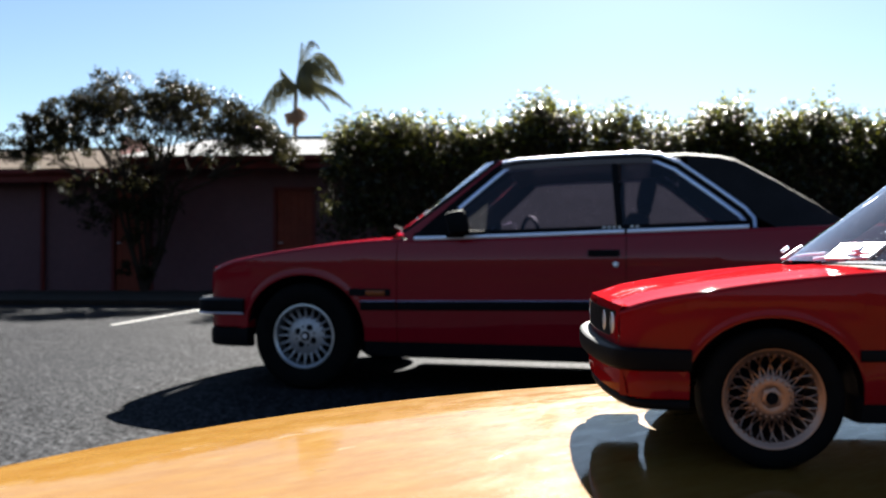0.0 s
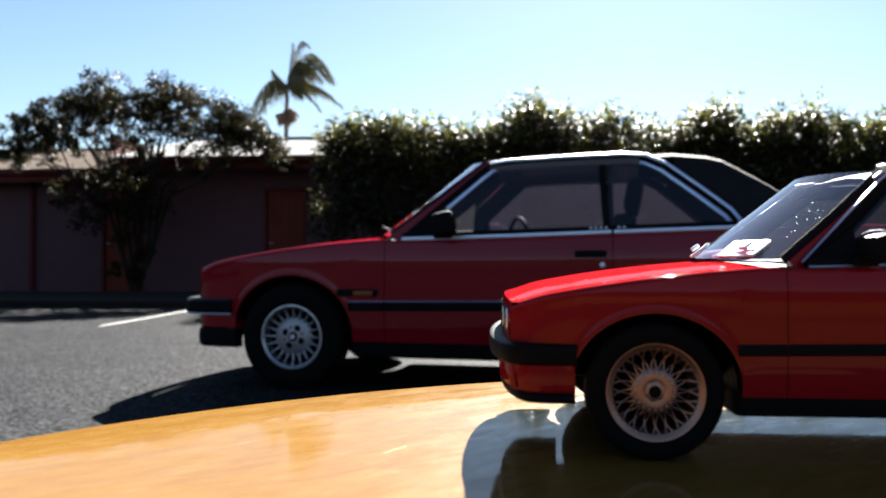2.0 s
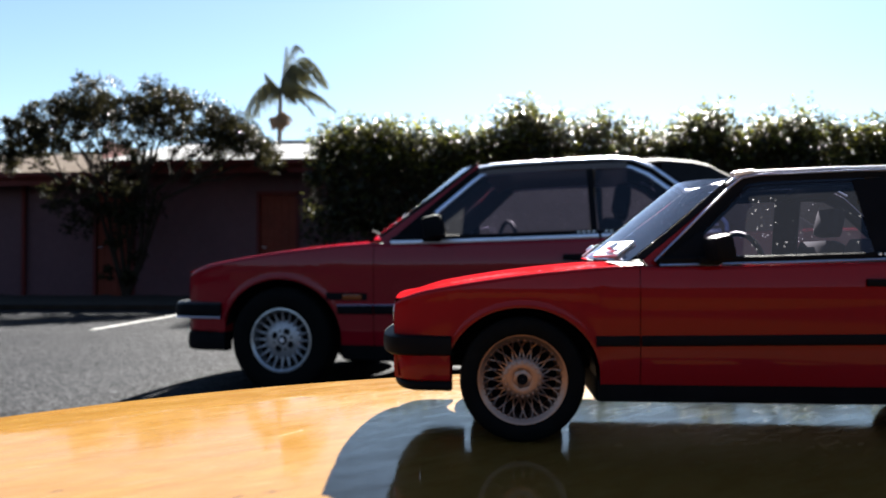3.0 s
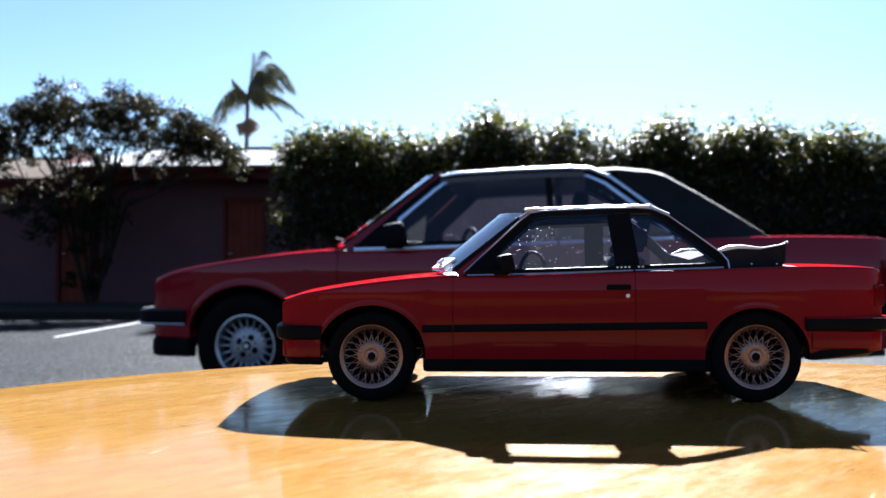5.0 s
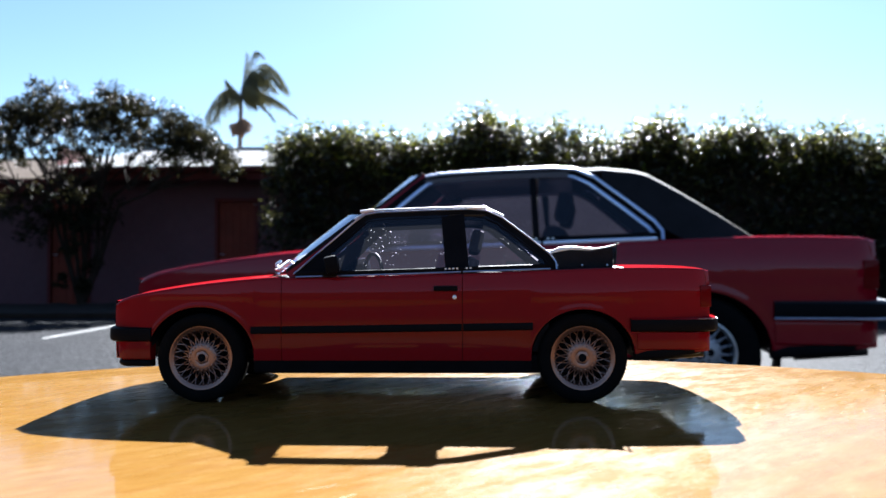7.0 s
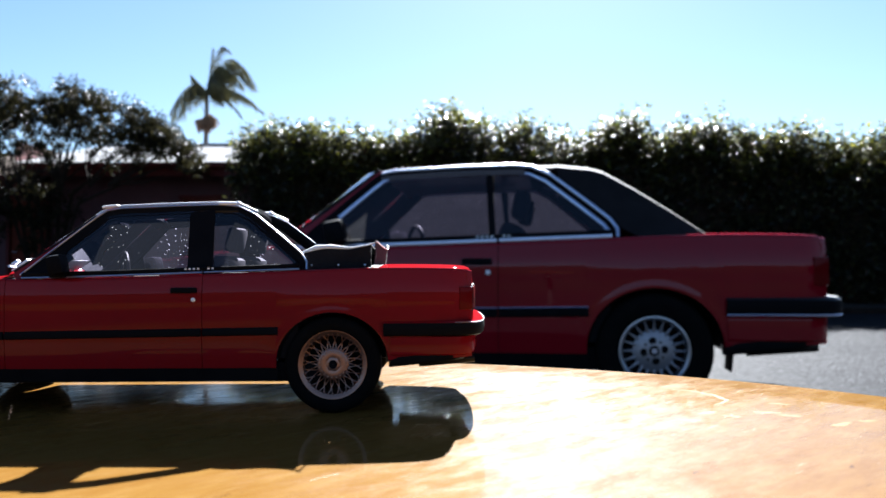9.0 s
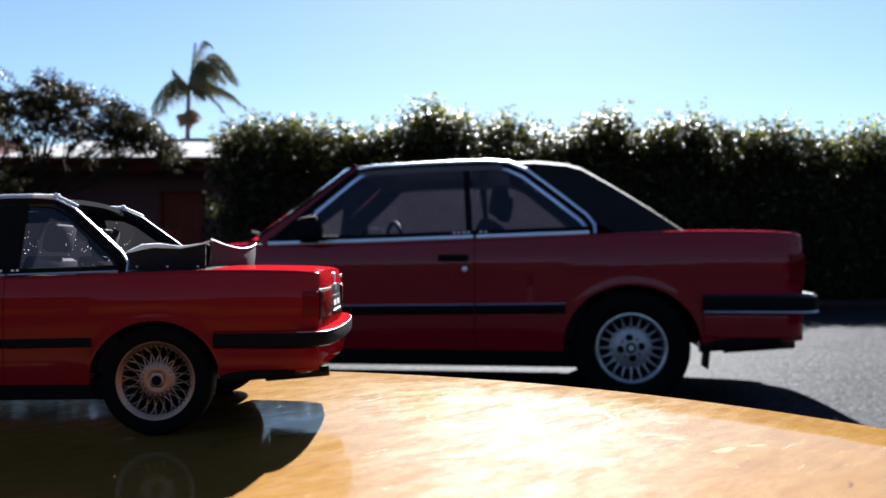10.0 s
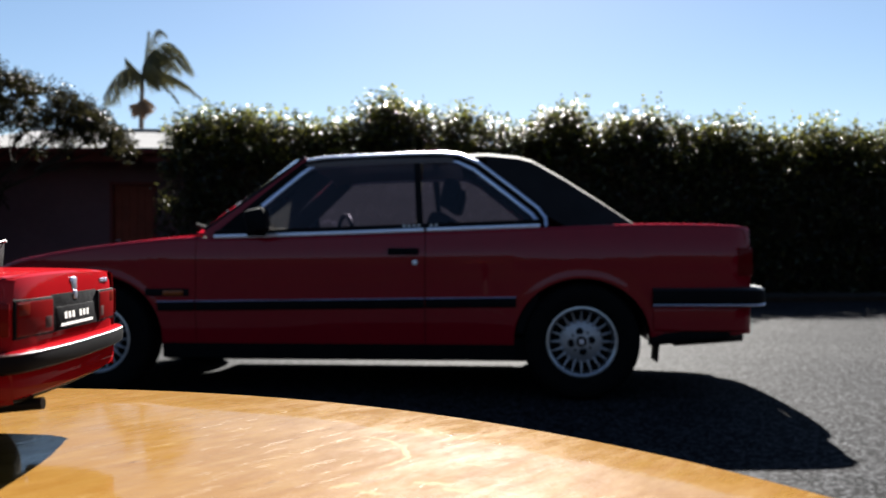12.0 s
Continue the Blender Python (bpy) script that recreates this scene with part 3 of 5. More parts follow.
def build_car(kind, s, red, alloy, style, glass_m, model):
    car = new(kind)
    SH = 0.012
    # inner floor and bulkheads keep daylight out of the body
    part("underbody", scaled(box(1.42, 0, 0.255, 2.15, 1.5, 0.13, 0.03), s), BLACK, car)
    part("front_bay", scaled(box(0.0, 0, 0.5, 0.9, 0.95, 0.36, 0.05), s), BLACK, car)
    part("rear_bay", scaled(box(2.85, 0, 0.55, 0.95, 0.95, 0.5, 0.05), s), BLACK, car)
    for side in (-1, 1):
        thicken(part("fender", side_patch(-0.628, 0.549, s, side), red, car), SH * s)
        door = thicken(part("door", side_patch(0.553, 1.765, s, side), red, car), SH * s)
        thicken(part("rear_quarter", side_patch(1.769, 3.443, s, side), red, car), SH * s)
        # black strips added behind the door gaps to keep light out
        for xg in (0.551, 1.767):
            part("gap_backing", grid_mesh([[((xg + dx) * s, side * (side_y(xg, z) - 0.016) * s, z * s) for z in [0.25 + 0.62 * i / 10 for i in range(11)]] for dx in (-0.03, 0.03)], flip=side < 0), BLACK, car)
        # black sill
        bm = grid_mesh([[(x * s, side * (side_y(x, z) - 0.006) * s, z * s) for z in (0.205, 0.24, 0.27, 0.292)] for x in [0.36 + 1.87 * i / 20 for i in range(21)]], flip=side < 0)
        thicken(part("sill", bm, BLACK, car), 0.03 * s)
        # rubber strips along the flank
        for x0, x1, owner in ((0.345, 0.546, car), (0.556, 1.762, door), (1.772, 2.235, car)):
            n = 12
            pts = [(x, side * (side_y(x, 0.52) - 0.002), (0.496 if model else 0.486) + 0.014 * (x - 0.35)) for x in [x0 + (x1 - x0) * i / n for i in range(n + 1)]]
            part("side_trim", scaled(strip(pts, 0.052, 0.016, side), s), BLACK, owner)
            if not model:
                part("trim_chrome", scaled(strip([(x, y, z + 0.026) for x, y, z in pts], 0.008, 0.018, side), s), CHROME, owner)
        # handle and lock
        hd = part("door_handle", scaled(box(1.655, side * (side_y(1.66, 0.79) + 0.004), 0.785, 0.16, 0.03, 0.036, 0.008), s), BLACK, door)
        b = lathe([(0.001, side * 0.006), (0.012, side * 0.005), (0.014, -0.004)], 16)
        bmesh.ops.translate(b, verts=b.verts, vec=(1.715, side * side_y(1.715, 0.725), 0.725))
        part("door_lock", scaled(b, s), BRIGHT, door)
        # side repeater
        if not model:
            part("side_indicator", scaled(box(0.43, side * (side_y(0.43, 0.58) + 0.002), 0.56, 0.11, 0.016, 0.03, 0.006), s), LAMP_AMBER, car, "small amber side lamp in a black surround")
            part("indicator_surround", scaled(box(0.395, side * (side_y(0.43, 0.58) - 0.003), 0.562, 0.24, 0.014, 0.044, 0.005), s), BLACK, car)
        # mirror
        part("mirror_sail", scaled(wedge([(0.645, 0.885), (0.87, 0.885), (0.87, 1.05)], side, 0.006), s), BLACK, door)
        mr = part("mirror", scaled(box(0, 0, 0, 0.095 if model else 0.11, 0.17, 0.125, 0.028, pose(0.9, side * 0.86, 0.952, 0, -12, side * -8)), s), BLACK, door)
        part("mirror_foot", scaled(box(0, 0, 0, 0.1, 0.09, 0.04, 0.01, pose(0.875, side * 0.775, 0.89, 0, 0, 0)), s), BLACK, door)
        # glasshouse frames
        line = [(x, side * pillar_y(z), z) for x, z in window_outline()]
        bright = CHROME if not model else BLACK
        part("window_frame", scaled(strip(offset_line(line, 0.014) if model else line, 0.082 if model else 0.036, 0.02, -side), s), BLACK, car)
        inner = offset_line(line, 0.03)
        part("frame_trim", scaled(strip(inner, 0.024 if not model else 0.016, 0.016, side), s), bright, car, "bright chrome strip" if not model else "")
        if not model:
            outer = offset_line(line, -0.016)
            part("roof_trim", scaled(strip(outer[3:], 0.02, 0.016, side), s), CHROME, car)
        else:
            part("roof_trim", scaled(strip(offset_line(line, -0.028), 0.011, 0.016, side), s), CHROME, car, "thin bright line round the side glass")
            rail = [v for v in offset_line(line, -0.045) if v[2] > 1.27]
            # bright metal stands in for the sun along the rail's top
            part("roof_rail", scaled(tube([(x, y - side * 0.012, z) for x, y, z in rail], 0.008, 10), s), BRIGHT, car, "rounded roof rail coloured bright for its sunlit edge")
        low = [(x, side * (pillar_y(z) + 0.012), z + 0.006) for x, z in FRAME_LOW]
        for a, b2 in ((0.645, 1.758), (1.772, 2.36)):
            xs = [a + (b2 - a) * i / 8 for i in range(9)]
            belt = [(x, side * (pillar_y(curve_at(FRAME_LOW, x)) + 0.012), curve_at(FRAME_LOW, x) + 0.006) for x in xs]
            part("belt_trim", scaled(strip(belt, 0.026 if not model else 0.012, 0.016, side), s), CHROME, car, "bright strip along the waistline")
        part("window_seal", scaled(strip([(x, y - side * 0.008, z + 0.02) for x, y, z in low], 0.03, 0.012, side), s), BLACK, car)
        part("door_pillar", scaled(strip([(1.735, side * (pillar_y(0.9) - 0.004), 0.9), (1.70, side * (pillar_y(1.31) - 0.004), 1.31)], 0.16 if model else 0.035, 0.02, -side), s), BLACK, car)
        for x0, x1, nm in ((0.665, 1.71, "front_window"), (1.735, 2.37, "rear_window")):
            rows = []
            tops = [(0.645, 0.88), (0.865, 1.08), (1.045, 1.25), (1.10, 1.285), (1.18, 1.30), (1.55, 1.315), (1.93, 1.315), (2.03, 1.265), (2.2, 1.125), (2.34, 1.005), (2.375, 0.93)]
            for i in range(25):
                x = x0 + (x1 - x0) * i / 24
                zt = tops[-1][1]
                for (a, za), (b2, zb2) in zip(tops, tops[1:]):
                    if a <= x <= b2:
                        zt = za + (zb2 - za) * (x - a) / (b2 - a)
                zl = 0.862 + (x - 0.6) * 0.03
                zt = max(zt, zl + 0.004)
                rows.append([(x * s, side * (pillar_y(zl + (zt - zl) * j / 6) - 0.012) * s, (zl + (zt - zl) * j / 6) * s) for j in range(7)])
            w = part(nm, grid_mesh(rows, flip=side < 0), glass_m, car)
            w.visible_shadow = False
        for k in (0, 1, 2, 3, 5, 6):
            z = 0.922 + 0.0008 * k
            part("script_bar", scaled(box(1.655 + 0.026 * k + (0.012 if k > 4 else 0), side * (pillar_y(z) + 0.033), z, 0.013, 0.006, 0.011), s), PLATE, car)
    # lids
    thicken(part("hood", deck_patch(-0.595, 0.47, s, 0.02), red, car), SH * s)
    part("cowl", deck_patch(0.474, 0.80, s, 0.03, drop=lambda x: -0.012), BLACK, car)
    thicken(part("trunk_lid", deck_patch(2.86, 3.415, s, 0.02), red, car), SH * s)
    thicken(part("rear_deck", deck_patch(2.36, 2.855, s, 0.018), red if not model else BLACK, car), SH * s)
    # nose panel
    rows = []
    x0 = -0.594
    zs0 = curve_at(SHOULDER, x0)
    y0 = side_y(x0, zs0 - 0.022) - 0.018
    us = [i / 9 - 1 for i in range(19)]
    rows.append([(x0 * s, u * y0 * s, (zs0 + 0.02 * (1 - u * u) + 0.012 * math.exp(-((abs(u) - 0.62) / 0.07) ** 2)) * s) for u in us])
    for x, z, k in ((-0.618, 0.7, 0.6), (-0.628, 0.67, 0.2), (-0.632, 0.62, 0), (-0.632, 0.55, 0), (-0.625, 0.44, 0), (-0.60, 0.30, 0)):
        w = curve_at(WIDTH, max(x, -0.628)) - 0.008
        rows.append([((x - 0.037 * (1 - u * u)) * s, u * w * s, (z + 0.02 * k * (1 - u * u)) * s) for u in us])
    part("nose_panel", grid_mesh(rows), red, car)
    rows = []
    for z in (0.545, 0.61, 0.672):
        rows.append([((-0.637 - 0.037 * (1 - u * u)) * s, u * 0.60 * s, z * s) for u in [i / 10 - 1 for i in range(21)]])
    part("grille", grid_mesh(rows, flip=True), BLACK, car)
    for y in (-0.52, -0.34, 0.34, 0.52):
        b = lathe([(0.001, -0.02), (0.05, -0.015), (0.065, 0.0), (0.065, 0.03)], 24)
        bmesh.ops.rotate(b, verts=b.verts, matrix=Matrix.Rotation(radians(-90), 3, "Z"))
        bmesh.ops.translate(b, verts=b.verts, vec=(-0.66 + 0.1 * abs(y) ** 2, y, 0.61))
        part("headlight", scaled(b, s), LAMP_CLEAR, car)
    # bumpers that wrap round the corners

    def bumper(name, x_end, shift, inset, z0, h, sign, material, trim, rise=0.0, edge=False):
        if sign < 0:
            bend = [(-0.50, 0.775), (-0.58, 0.768), (-0.632, 0.738), (-0.665, 0.68), (-0.70, 0.54), (-0.725, 0.3), (-0.735, 0)]
        else:
            bend = [(3.30, 0.778), (3.41, 0.768), (3.468, 0.738), (3.505, 0.68), (3.532, 0.54), (3.55, 0.3), (3.555, 0)]
        path = [(x_end, side_y(x_end, 0.5) + 0.002), ((x_end + bend[0][0]) / 2, side_y((x_end + bend[0][0]) / 2, 0.5) + 0.003)]
        path = [(x, y - inset) for x, y in path] + [(x - sign * shift, y - inset) for x, y in bend]
        full = [(x, -y) for x, y in path] + [(x, y) for x, y in path[-2::-1]]
        pts = []
        for i in range(len(full) - 1):
            for k in range(4):
                a, b2 = Vector((*full[i], 0)), Vector((*full[i + 1], 0))
                pts.append(a.lerp(b2, k / 4))
        pts.append(Vector((*full[-1], 0)))
        for _ in range(3):
            pts = [pts[0]] + [(pts[i - 1] + pts[i] * 2 + pts[i + 1]) / 4 for i in range(1, len(pts) - 1)] + [pts[-1]]
        rows = []
        for i, p in enumerate(pts):
            d = (pts[min(i + 1, len(pts) - 1)] - pts[max(i - 1, 0)]).normalized()
            n = Vector((d.y, -d.x, 0)) * (1 if sign < 0 else -1)
            if n.dot(p - Vector((1.4, 0, 0))) < 0:
                n = -n
            prof = [(-0.06, 0), (0.0, 0.0), (0.014, 0.01), (0.018, h * 0.35), (0.018, h * 0.65), (0.014, h - 0.01), (0, h), (-0.06, h)]
            rows.append([(p + n * a) + Vector((0, 0, z0 + b2 + rise * max(0.0, p.x - 2.9))) for a, b2 in prof])
        bm = grid_mesh(rows, close=True)
        bm.verts.ensure_lookup_table()
        bm.faces.new(bm.verts[:8])
        bm.faces.new(list(bm.verts[-8:])[::-1])
        bmesh.ops.recalc_face_normals(bm, faces=bm.faces[:])
        ob = part(name, scaled(bm, s), material, car)
        if trim:
            rows = [[(p2 + Vector((0, 0, 0))) for p2 in r] for r in rows]
            tr = grid_mesh([[Vector(r[5]) + Vector((0, 0, 0.002)), Vector(r[6]) + Vector((0, 0, 0.004)), Vector(r[7]) + Vector((0, 0, 0.004))] for r in rows])
            bmesh.ops.recalc_face_normals(tr, faces=tr.faces[:])
            thicken(part("bumper_trim", scaled(tr, s), trim, ob), 0.006 * s)
            if edge:
                # metal tube laid where the bumper's edge glints in the sun
                line = [Vector(r[5]) + Vector((0, 0, 0.004)) for r in rows if r[5].x > 3.33]
                part("edge_glint", scaled(tube(line, 0.0018, 8), s), ALLOY_DULL, ob, "thin metal line standing in for the edge glint")
        if trim and not model:
            part("bumper_strip", scaled(tube([Vector(r[2]) + Vector((0, 0, -0.002)) for r in rows], 0.005, 8), s), CHROME, ob, "thin metal line standing in for the edge glint along the lower edge")
        return ob

    if model:
        bumper("front_bumper", -0.338, 0.015, 0.0, 0.415, 0.10, -1, BUMPER, None)
        bumper("rear_bumper", 2.885, 0.022, 0.0, 0.482, 0.095, 1, BUMPER, red, edge=True)
        bumper("front_valance", -0.345, 0.065, 0.018, 0.285, 0.14, -1, red, None)
        bumper("front_lip", -0.345, 0.075, 0.018, 0.24, 0.048, -1, BLACK, None)
    else:
        bumper("front_bumper", -0.37, -0.03, 0.0, 0.42, 0.095, -1, BUMPER, SATIN)
        bumper("rear_bumper", 2.925, 0.0, 0.0, 0.49, 0.095, 1, BUMPER, SATIN)
        bumper("front_valance", -0.345, 0.06, 0.018, 0.34, 0.13, -1, red, None)
        bumper("front_lip", -0.345, 0.045, 0.012, 0.232, 0.11, -1, BLACK, None)
        for x, y0, nm in ((0.41, 0.66, "front_mudflap"), (2.965, 0.64, "rear_mudflap")):
            for side in (-1, 1):
                part(nm, box(0, 0, 0, 0.012, 0.16, 0.10, 0.004, pose(x, side * y0, 0.24, 0, 6, 0)), BLACK, car)
    bumper("rear_valance", 2.93, 0.075, 0.012, 0.355, 0.13, 1, red, None)
    bumper("rear_lip", 2.92, 0.115, 0.025, 0.28, 0.075, 1, BLACK, None, 0.09)
    # tail panel with lamps and plate
    rows = []
    for x, z in ((3.414, 0.916), (3.44, 0.905), (3.458, 0.86), (3.468, 0.7), (3.465, 0.56), (3.45, 0.46)):
        w = 0.70
        rows.append([((x - 0.045 * (i / 12 - 1) ** 6) * s, (i / 12 - 1) * w * s, (z + (0.018 if z > 0.88 else 0) * (1 - (i / 12 - 1) ** 2)) * s) for i in range(25)])
    thicken(part("tail_panel", grid_mesh(rows, flip=True), red, car), 0.01 * s)
    part("plate_recess", scaled(box(0, 0, 0, 0.03, 0.62, 0.19, 0.006, pose(3.4535, 0, 0.725, 0, -3.6, 0)), s), BLACK, car)
    plate = part("plate", scaled(box(0, 0, 0, 0.01, 0.52, 0.115, 0.004, pose(3.4685, 0, 0.695, 0, -3.6, 0)), s), BLACK, car, "black plate with pale bars")
    for k in range(7):
        if k != 3:
            part("plate_bar", scaled(box(0, 0, 0, 0.003, 0.03, 0.034, 0, pose(3.4727, -0.15 + 0.05 * k, 0.705, 0, -3.6, 0)), s), PLATE, plate)
    part("plate_bar", scaled(box(0, 0, 0, 0.003, 0.44, 0.014, 0, pose(3.4759, 0, 0.659, 0, -3.6, 0)), s), PLATE, plate)
    for side in (-1, 1):
        lamp = part("tail_lamp", scaled(box(0, 0, 0, 0.036, 0.33, 0.165, 0.012, pose(3.449, side * 0.485, 0.72, 0, 0, side * 5)), s), LAMP_RED, car)
        part("indicator_lens", scaled(box(0, 0, 0, 0.036, 0.10, 0.06, 0.006, pose(3.4413, side * 0.59, 0.765, 0, 0, side * 5)), s), LAMP_SMOKED, lamp)
        part("reverse_lens", scaled(box(0, 0, 0, 0.036, 0.07, 0.06, 0.006, pose(3.4605, side * 0.37, 0.69, 0, 0, side * 5)), s), LAMP_SMOKED_GREY, lamp)
        part("lamp_side", scaled(box(0, 0, 0, 0.09, 0.014, 0.15, 0.005, pose(3.402, side * (side_y(3.402, 0.72) - 0.004), 0.725, 0, 0, side * -24)), s), LAMP_RED, lamp, "dark red lens round the corner")
        part("lamp_surround", scaled(box(0, 0, 0, 0.04, 0.355, 0.185, 0.01, pose(3.443, side * 0.485, 0.72, 0, 0, side * 5)), s), BLACK, lamp)
    for k in range(4):
        part("script_bar", scaled(box(3.456, 0.40 + 0.034 * k, 0.868, 0.006, 0.022, 0.026, 0.002), s), CHROME, car)
    part("trunk_badge", scaled(box(3.452, 0.0, 0.865, 0.02, 0.07, 0.07, 0.01), s), CHROME, car)
    part("boot_lock", scaled(box(3.462, 0.0, 0.805, 0.014, 0.045, 0.05, 0.008), s), CHROME, car)
    part("exhaust_pipe", scaled(tube([(3.1, -0.42, 0.27), (3.47, -0.42, 0.30)], 0.03, 16), s), SATIN, car)
    # windscreen
    rows = []
    for j in range(9):
        k = j / 8
        x, z, w = 0.51 + 0.53 * k, 0.885 + 0.435 * k, 0.70 - 0.17 * k
        rows.append([((x - 0.15 * (1 - (i / 8 - 1) ** 2)) * s, (i / 8 - 1) * w * s, (z + 0.02 * (1 - (i / 8 - 1) ** 2)) * s) for i in range(17)])
    w = part("windscreen", grid_mesh(rows, flip=True), SCREEN_GLASS_MODEL if model else SCREEN_GLASS, car)
    w.visible_shadow = False
    for side in (-1, 1):
        line = [(x + 0.094, side * (pillar_y(z) - 0.01), z) for x, z in ((0.50, 0.865), (0.74, 1.06), (0.93, 1.225), (1.01, 1.295))]
        part("front_pillar", scaled(strip(line, 0.07, 0.05, -side), s), red, car)
        part("pillar_liner", scaled(strip([(x - 0.004, y - side * 0.053, z) for x, y, z in line], 0.125, 0.012, -side), s), INTERIOR, car)
        part("door_card", scaled(box(1.15, side * 0.745, 0.58, 1.15, 0.03, 0.56, 0.01), s), INTERIOR, car)
        part("rear_card", scaled(box(2.05, side * 0.735, 0.62, 0.6, 0.03, 0.56, 0.01), s), INTERIOR, car)
        part("wiper", scaled(tube([(0.43, side * 0.25 + 0.2, 0.915), (0.445, side * 0.25 - 0.1, 0.935), (0.47, side * 0.25 - 0.35, 0.945)], 0.009, 6), s), CHROME if model else BUMPER, car)
        if model:
            # bright plates stand in for sun glare over the wipers
            glare_plate = part("wiper_glare", scaled(box(0, 0, 0, 0.12, 0.3, 0.012, 0.004, pose(0.478, side * 0.42, 0.952, 0, -38, side * -16)), s), BRIGHT, car)
            part("glare_clip", scaled(box(0, 0, 0, 0.05, 0.06, 0.02, 0.005, pose(0.462, side * 0.5, 0.968, 0, -38, side * -16)), s), CHROME, glare_plate)
        part("washer_jet", scaled(box(0.45, side * 0.35, 0.91, 0.03, 0.02, 0.02, 0.005), s), CHROME, car)
    # dashboard, wheel, seats
    part("dashboard", scaled(box(0.86, 0, 0.80, 0.34, 1.3, 0.2, 0.05), s), INTERIOR, car)
    b = lathe([(0.185 + 0.014 * math.cos(q), 0.014 * math.sin(q)) for q in [2 * math.pi * k / 8 for k in range(9)]], 28)
    bmesh.ops.rotate(b, verts=b.verts, matrix=Matrix.Rotation(radians(-62), 3, "Z"))
    sy = 0.36 if not model else -0.36
    bmesh.ops.translate(b, verts=b.verts, vec=(1.12, sy, 0.85))
    part("steering_wheel", scaled(b, s), BLACK, car)
    for y in (-0.36, 0.36):
        seat(car, s, 1.45, y, 0.26)
    part("rear_bench", scaled(box(2.3, 0, 0.6, 0.3, 1.2, 0.5, 0.06), s), INTERIOR, car)
    for x in (0.0, 2.57):
        for side in (-1, 1):
            wheel(car, s, x, side * 0.705, side, style, alloy)
            # dark arch liner
            rows = []
            for k in range(17):
                q = math.pi * k / 16
                c, r = (x, 0.352 if x < 1 else 0.335)
                rows.append([((c + r * math.cos(q)) * s, side * y * s, (AXLE + 0.01 + r * math.sin(q) * 0.95) * s) for y in (0.45, 0.6, 0.775)])
            part("arch_liner", grid_mesh(rows), BLACK, car)
    # axles down to the ground
    part("front_axle", scaled(tube([(0, -0.62, 0.28), (0, 0.62, 0.28)], 0.04, 10), s), BLACK, car)
    part("rear_axle", scaled(tube([(2.57, -0.62, 0.28), (2.57, 0.62, 0.28)], 0.06, 10), s), BLACK, car)

    def roof_z(x):
        return curve_at([(1.02, 1.318), (1.13, 1.345), (1.4, 1.362), (1.85, 1.37), (2.0, 1.368)], x)

    def roof_rows(x0, x1, n, wide):
        rows = []
        for k in range(n + 1):
            x = x0 + (x1 - x0) * k / n
            zt = roof_z(x)
            rows.append([(x * s, u * wide * s, (zt - 0.055 * abs(u) ** 3) * s) for u in [-1 + i / 8 for i in range(17)]])
        return rows

    if model:
        thicken(part("roof_header", grid_mesh(roof_rows(1.025, 1.12, 3, 0.56), flip=True), SATIN, car), 0.03 * s)
        thicken(part("roll_bar", grid_mesh(roof_rows(1.68, 1.93, 4, 0.56), flip=True), SATIN, car), 0.03 * s)
        for side in (-1, 1):
            part("roof_catch", scaled(box(0, 0, 0, 0.10, 0.07, 0.02, 0.008, pose(1.10, side * 0.535, 1.346, 0, -7, 0)), s), BRIGHT, car)
            part("roof_catch", scaled(box(0, 0, 0, 0.12, 0.08, 0.024, 0.01, pose(1.86, side * 0.525, 1.364, 0, 0, 0)), s), BRIGHT, car)
            part("catch_pin", scaled(box(0, 0, 0, 0.03, 0.03, 0.024, 0.006, pose(1.925, side * 0.525, 1.37, 0, 12, 0)), s), CHROME, car)
        # folded top under a raised tonneau flap
        rows = []
        for x, z, w in ((2.34, 1.03, 0.62), (2.5, 1.065, 0.63), (2.65, 1.055, 0.635), (2.8, 1.085, 0.64)):
            rows.append([(x * s, -w * s, 0.925 * s), (x * s, -w * 0.99 * s, (z - 0.01) * s), (x * s, -w * 0.96 * s, z * s), (x * s, 0, (z - 0.05) * s), (x * s, w * 0.96 * s, z * s), (x * s, w * 0.99 * s, (z - 0.01) * s), (x * s, w * s, 0.925 * s)])
        bm = grid_mesh(rows, flip=True)
        thicken(part("folded_top", bm, CLOTH, car, "black folded soft top under its cover"), 0.01 * s)
        thicken(part("cover_back", grid_mesh([[((2.83 - 0.01 * u * u) * s, u * 0.635 * s, 0.945 * s) for u in [i / 6 - 1 for i in range(13)]], [((2.85 - 0.02 * u * u) * s, u * 0.63 * s, (1.02 - 0.02 * (1 - u * u)) * s) for u in [i / 6 - 1 for i in range(13)]], [((2.86 - 0.03 * u * u) * s, u * 0.635 * s, (1.105 - 0.045 * (1 - u * u)) * s) for u in [i / 6 - 1 for i in range(13)]]]), FLAP, car, "pale grey lining of the folded top"), 0.006 * s)
        for side in (-1, 1):
            # white tube: sunlight on the rolled lining put into its colour
            fold = [(2.36, side * 0.60, 1.028), (2.44, side * 0.607, 1.058), (2.53, side * 0.61, 1.066), (2.66, side * 0.615, 1.056), (2.77, side * 0.62, 1.075), (2.845, side * 0.63, 1.10)]
            part("sunlit_fold", scaled(tube(fold, [0.012, 0.019, 0.017, 0.009, 0.006, 0.005], 10), s), PLATE, car, "white roll standing in for sunlit lining on the folded top")
        edge = [((2.862 - 0.03 * u * u) * s, u * 0.637 * s, (1.106 - 0.045 * (1 - u * u)) * s) for u in [i / 10 - 1 for i in range(21)]]
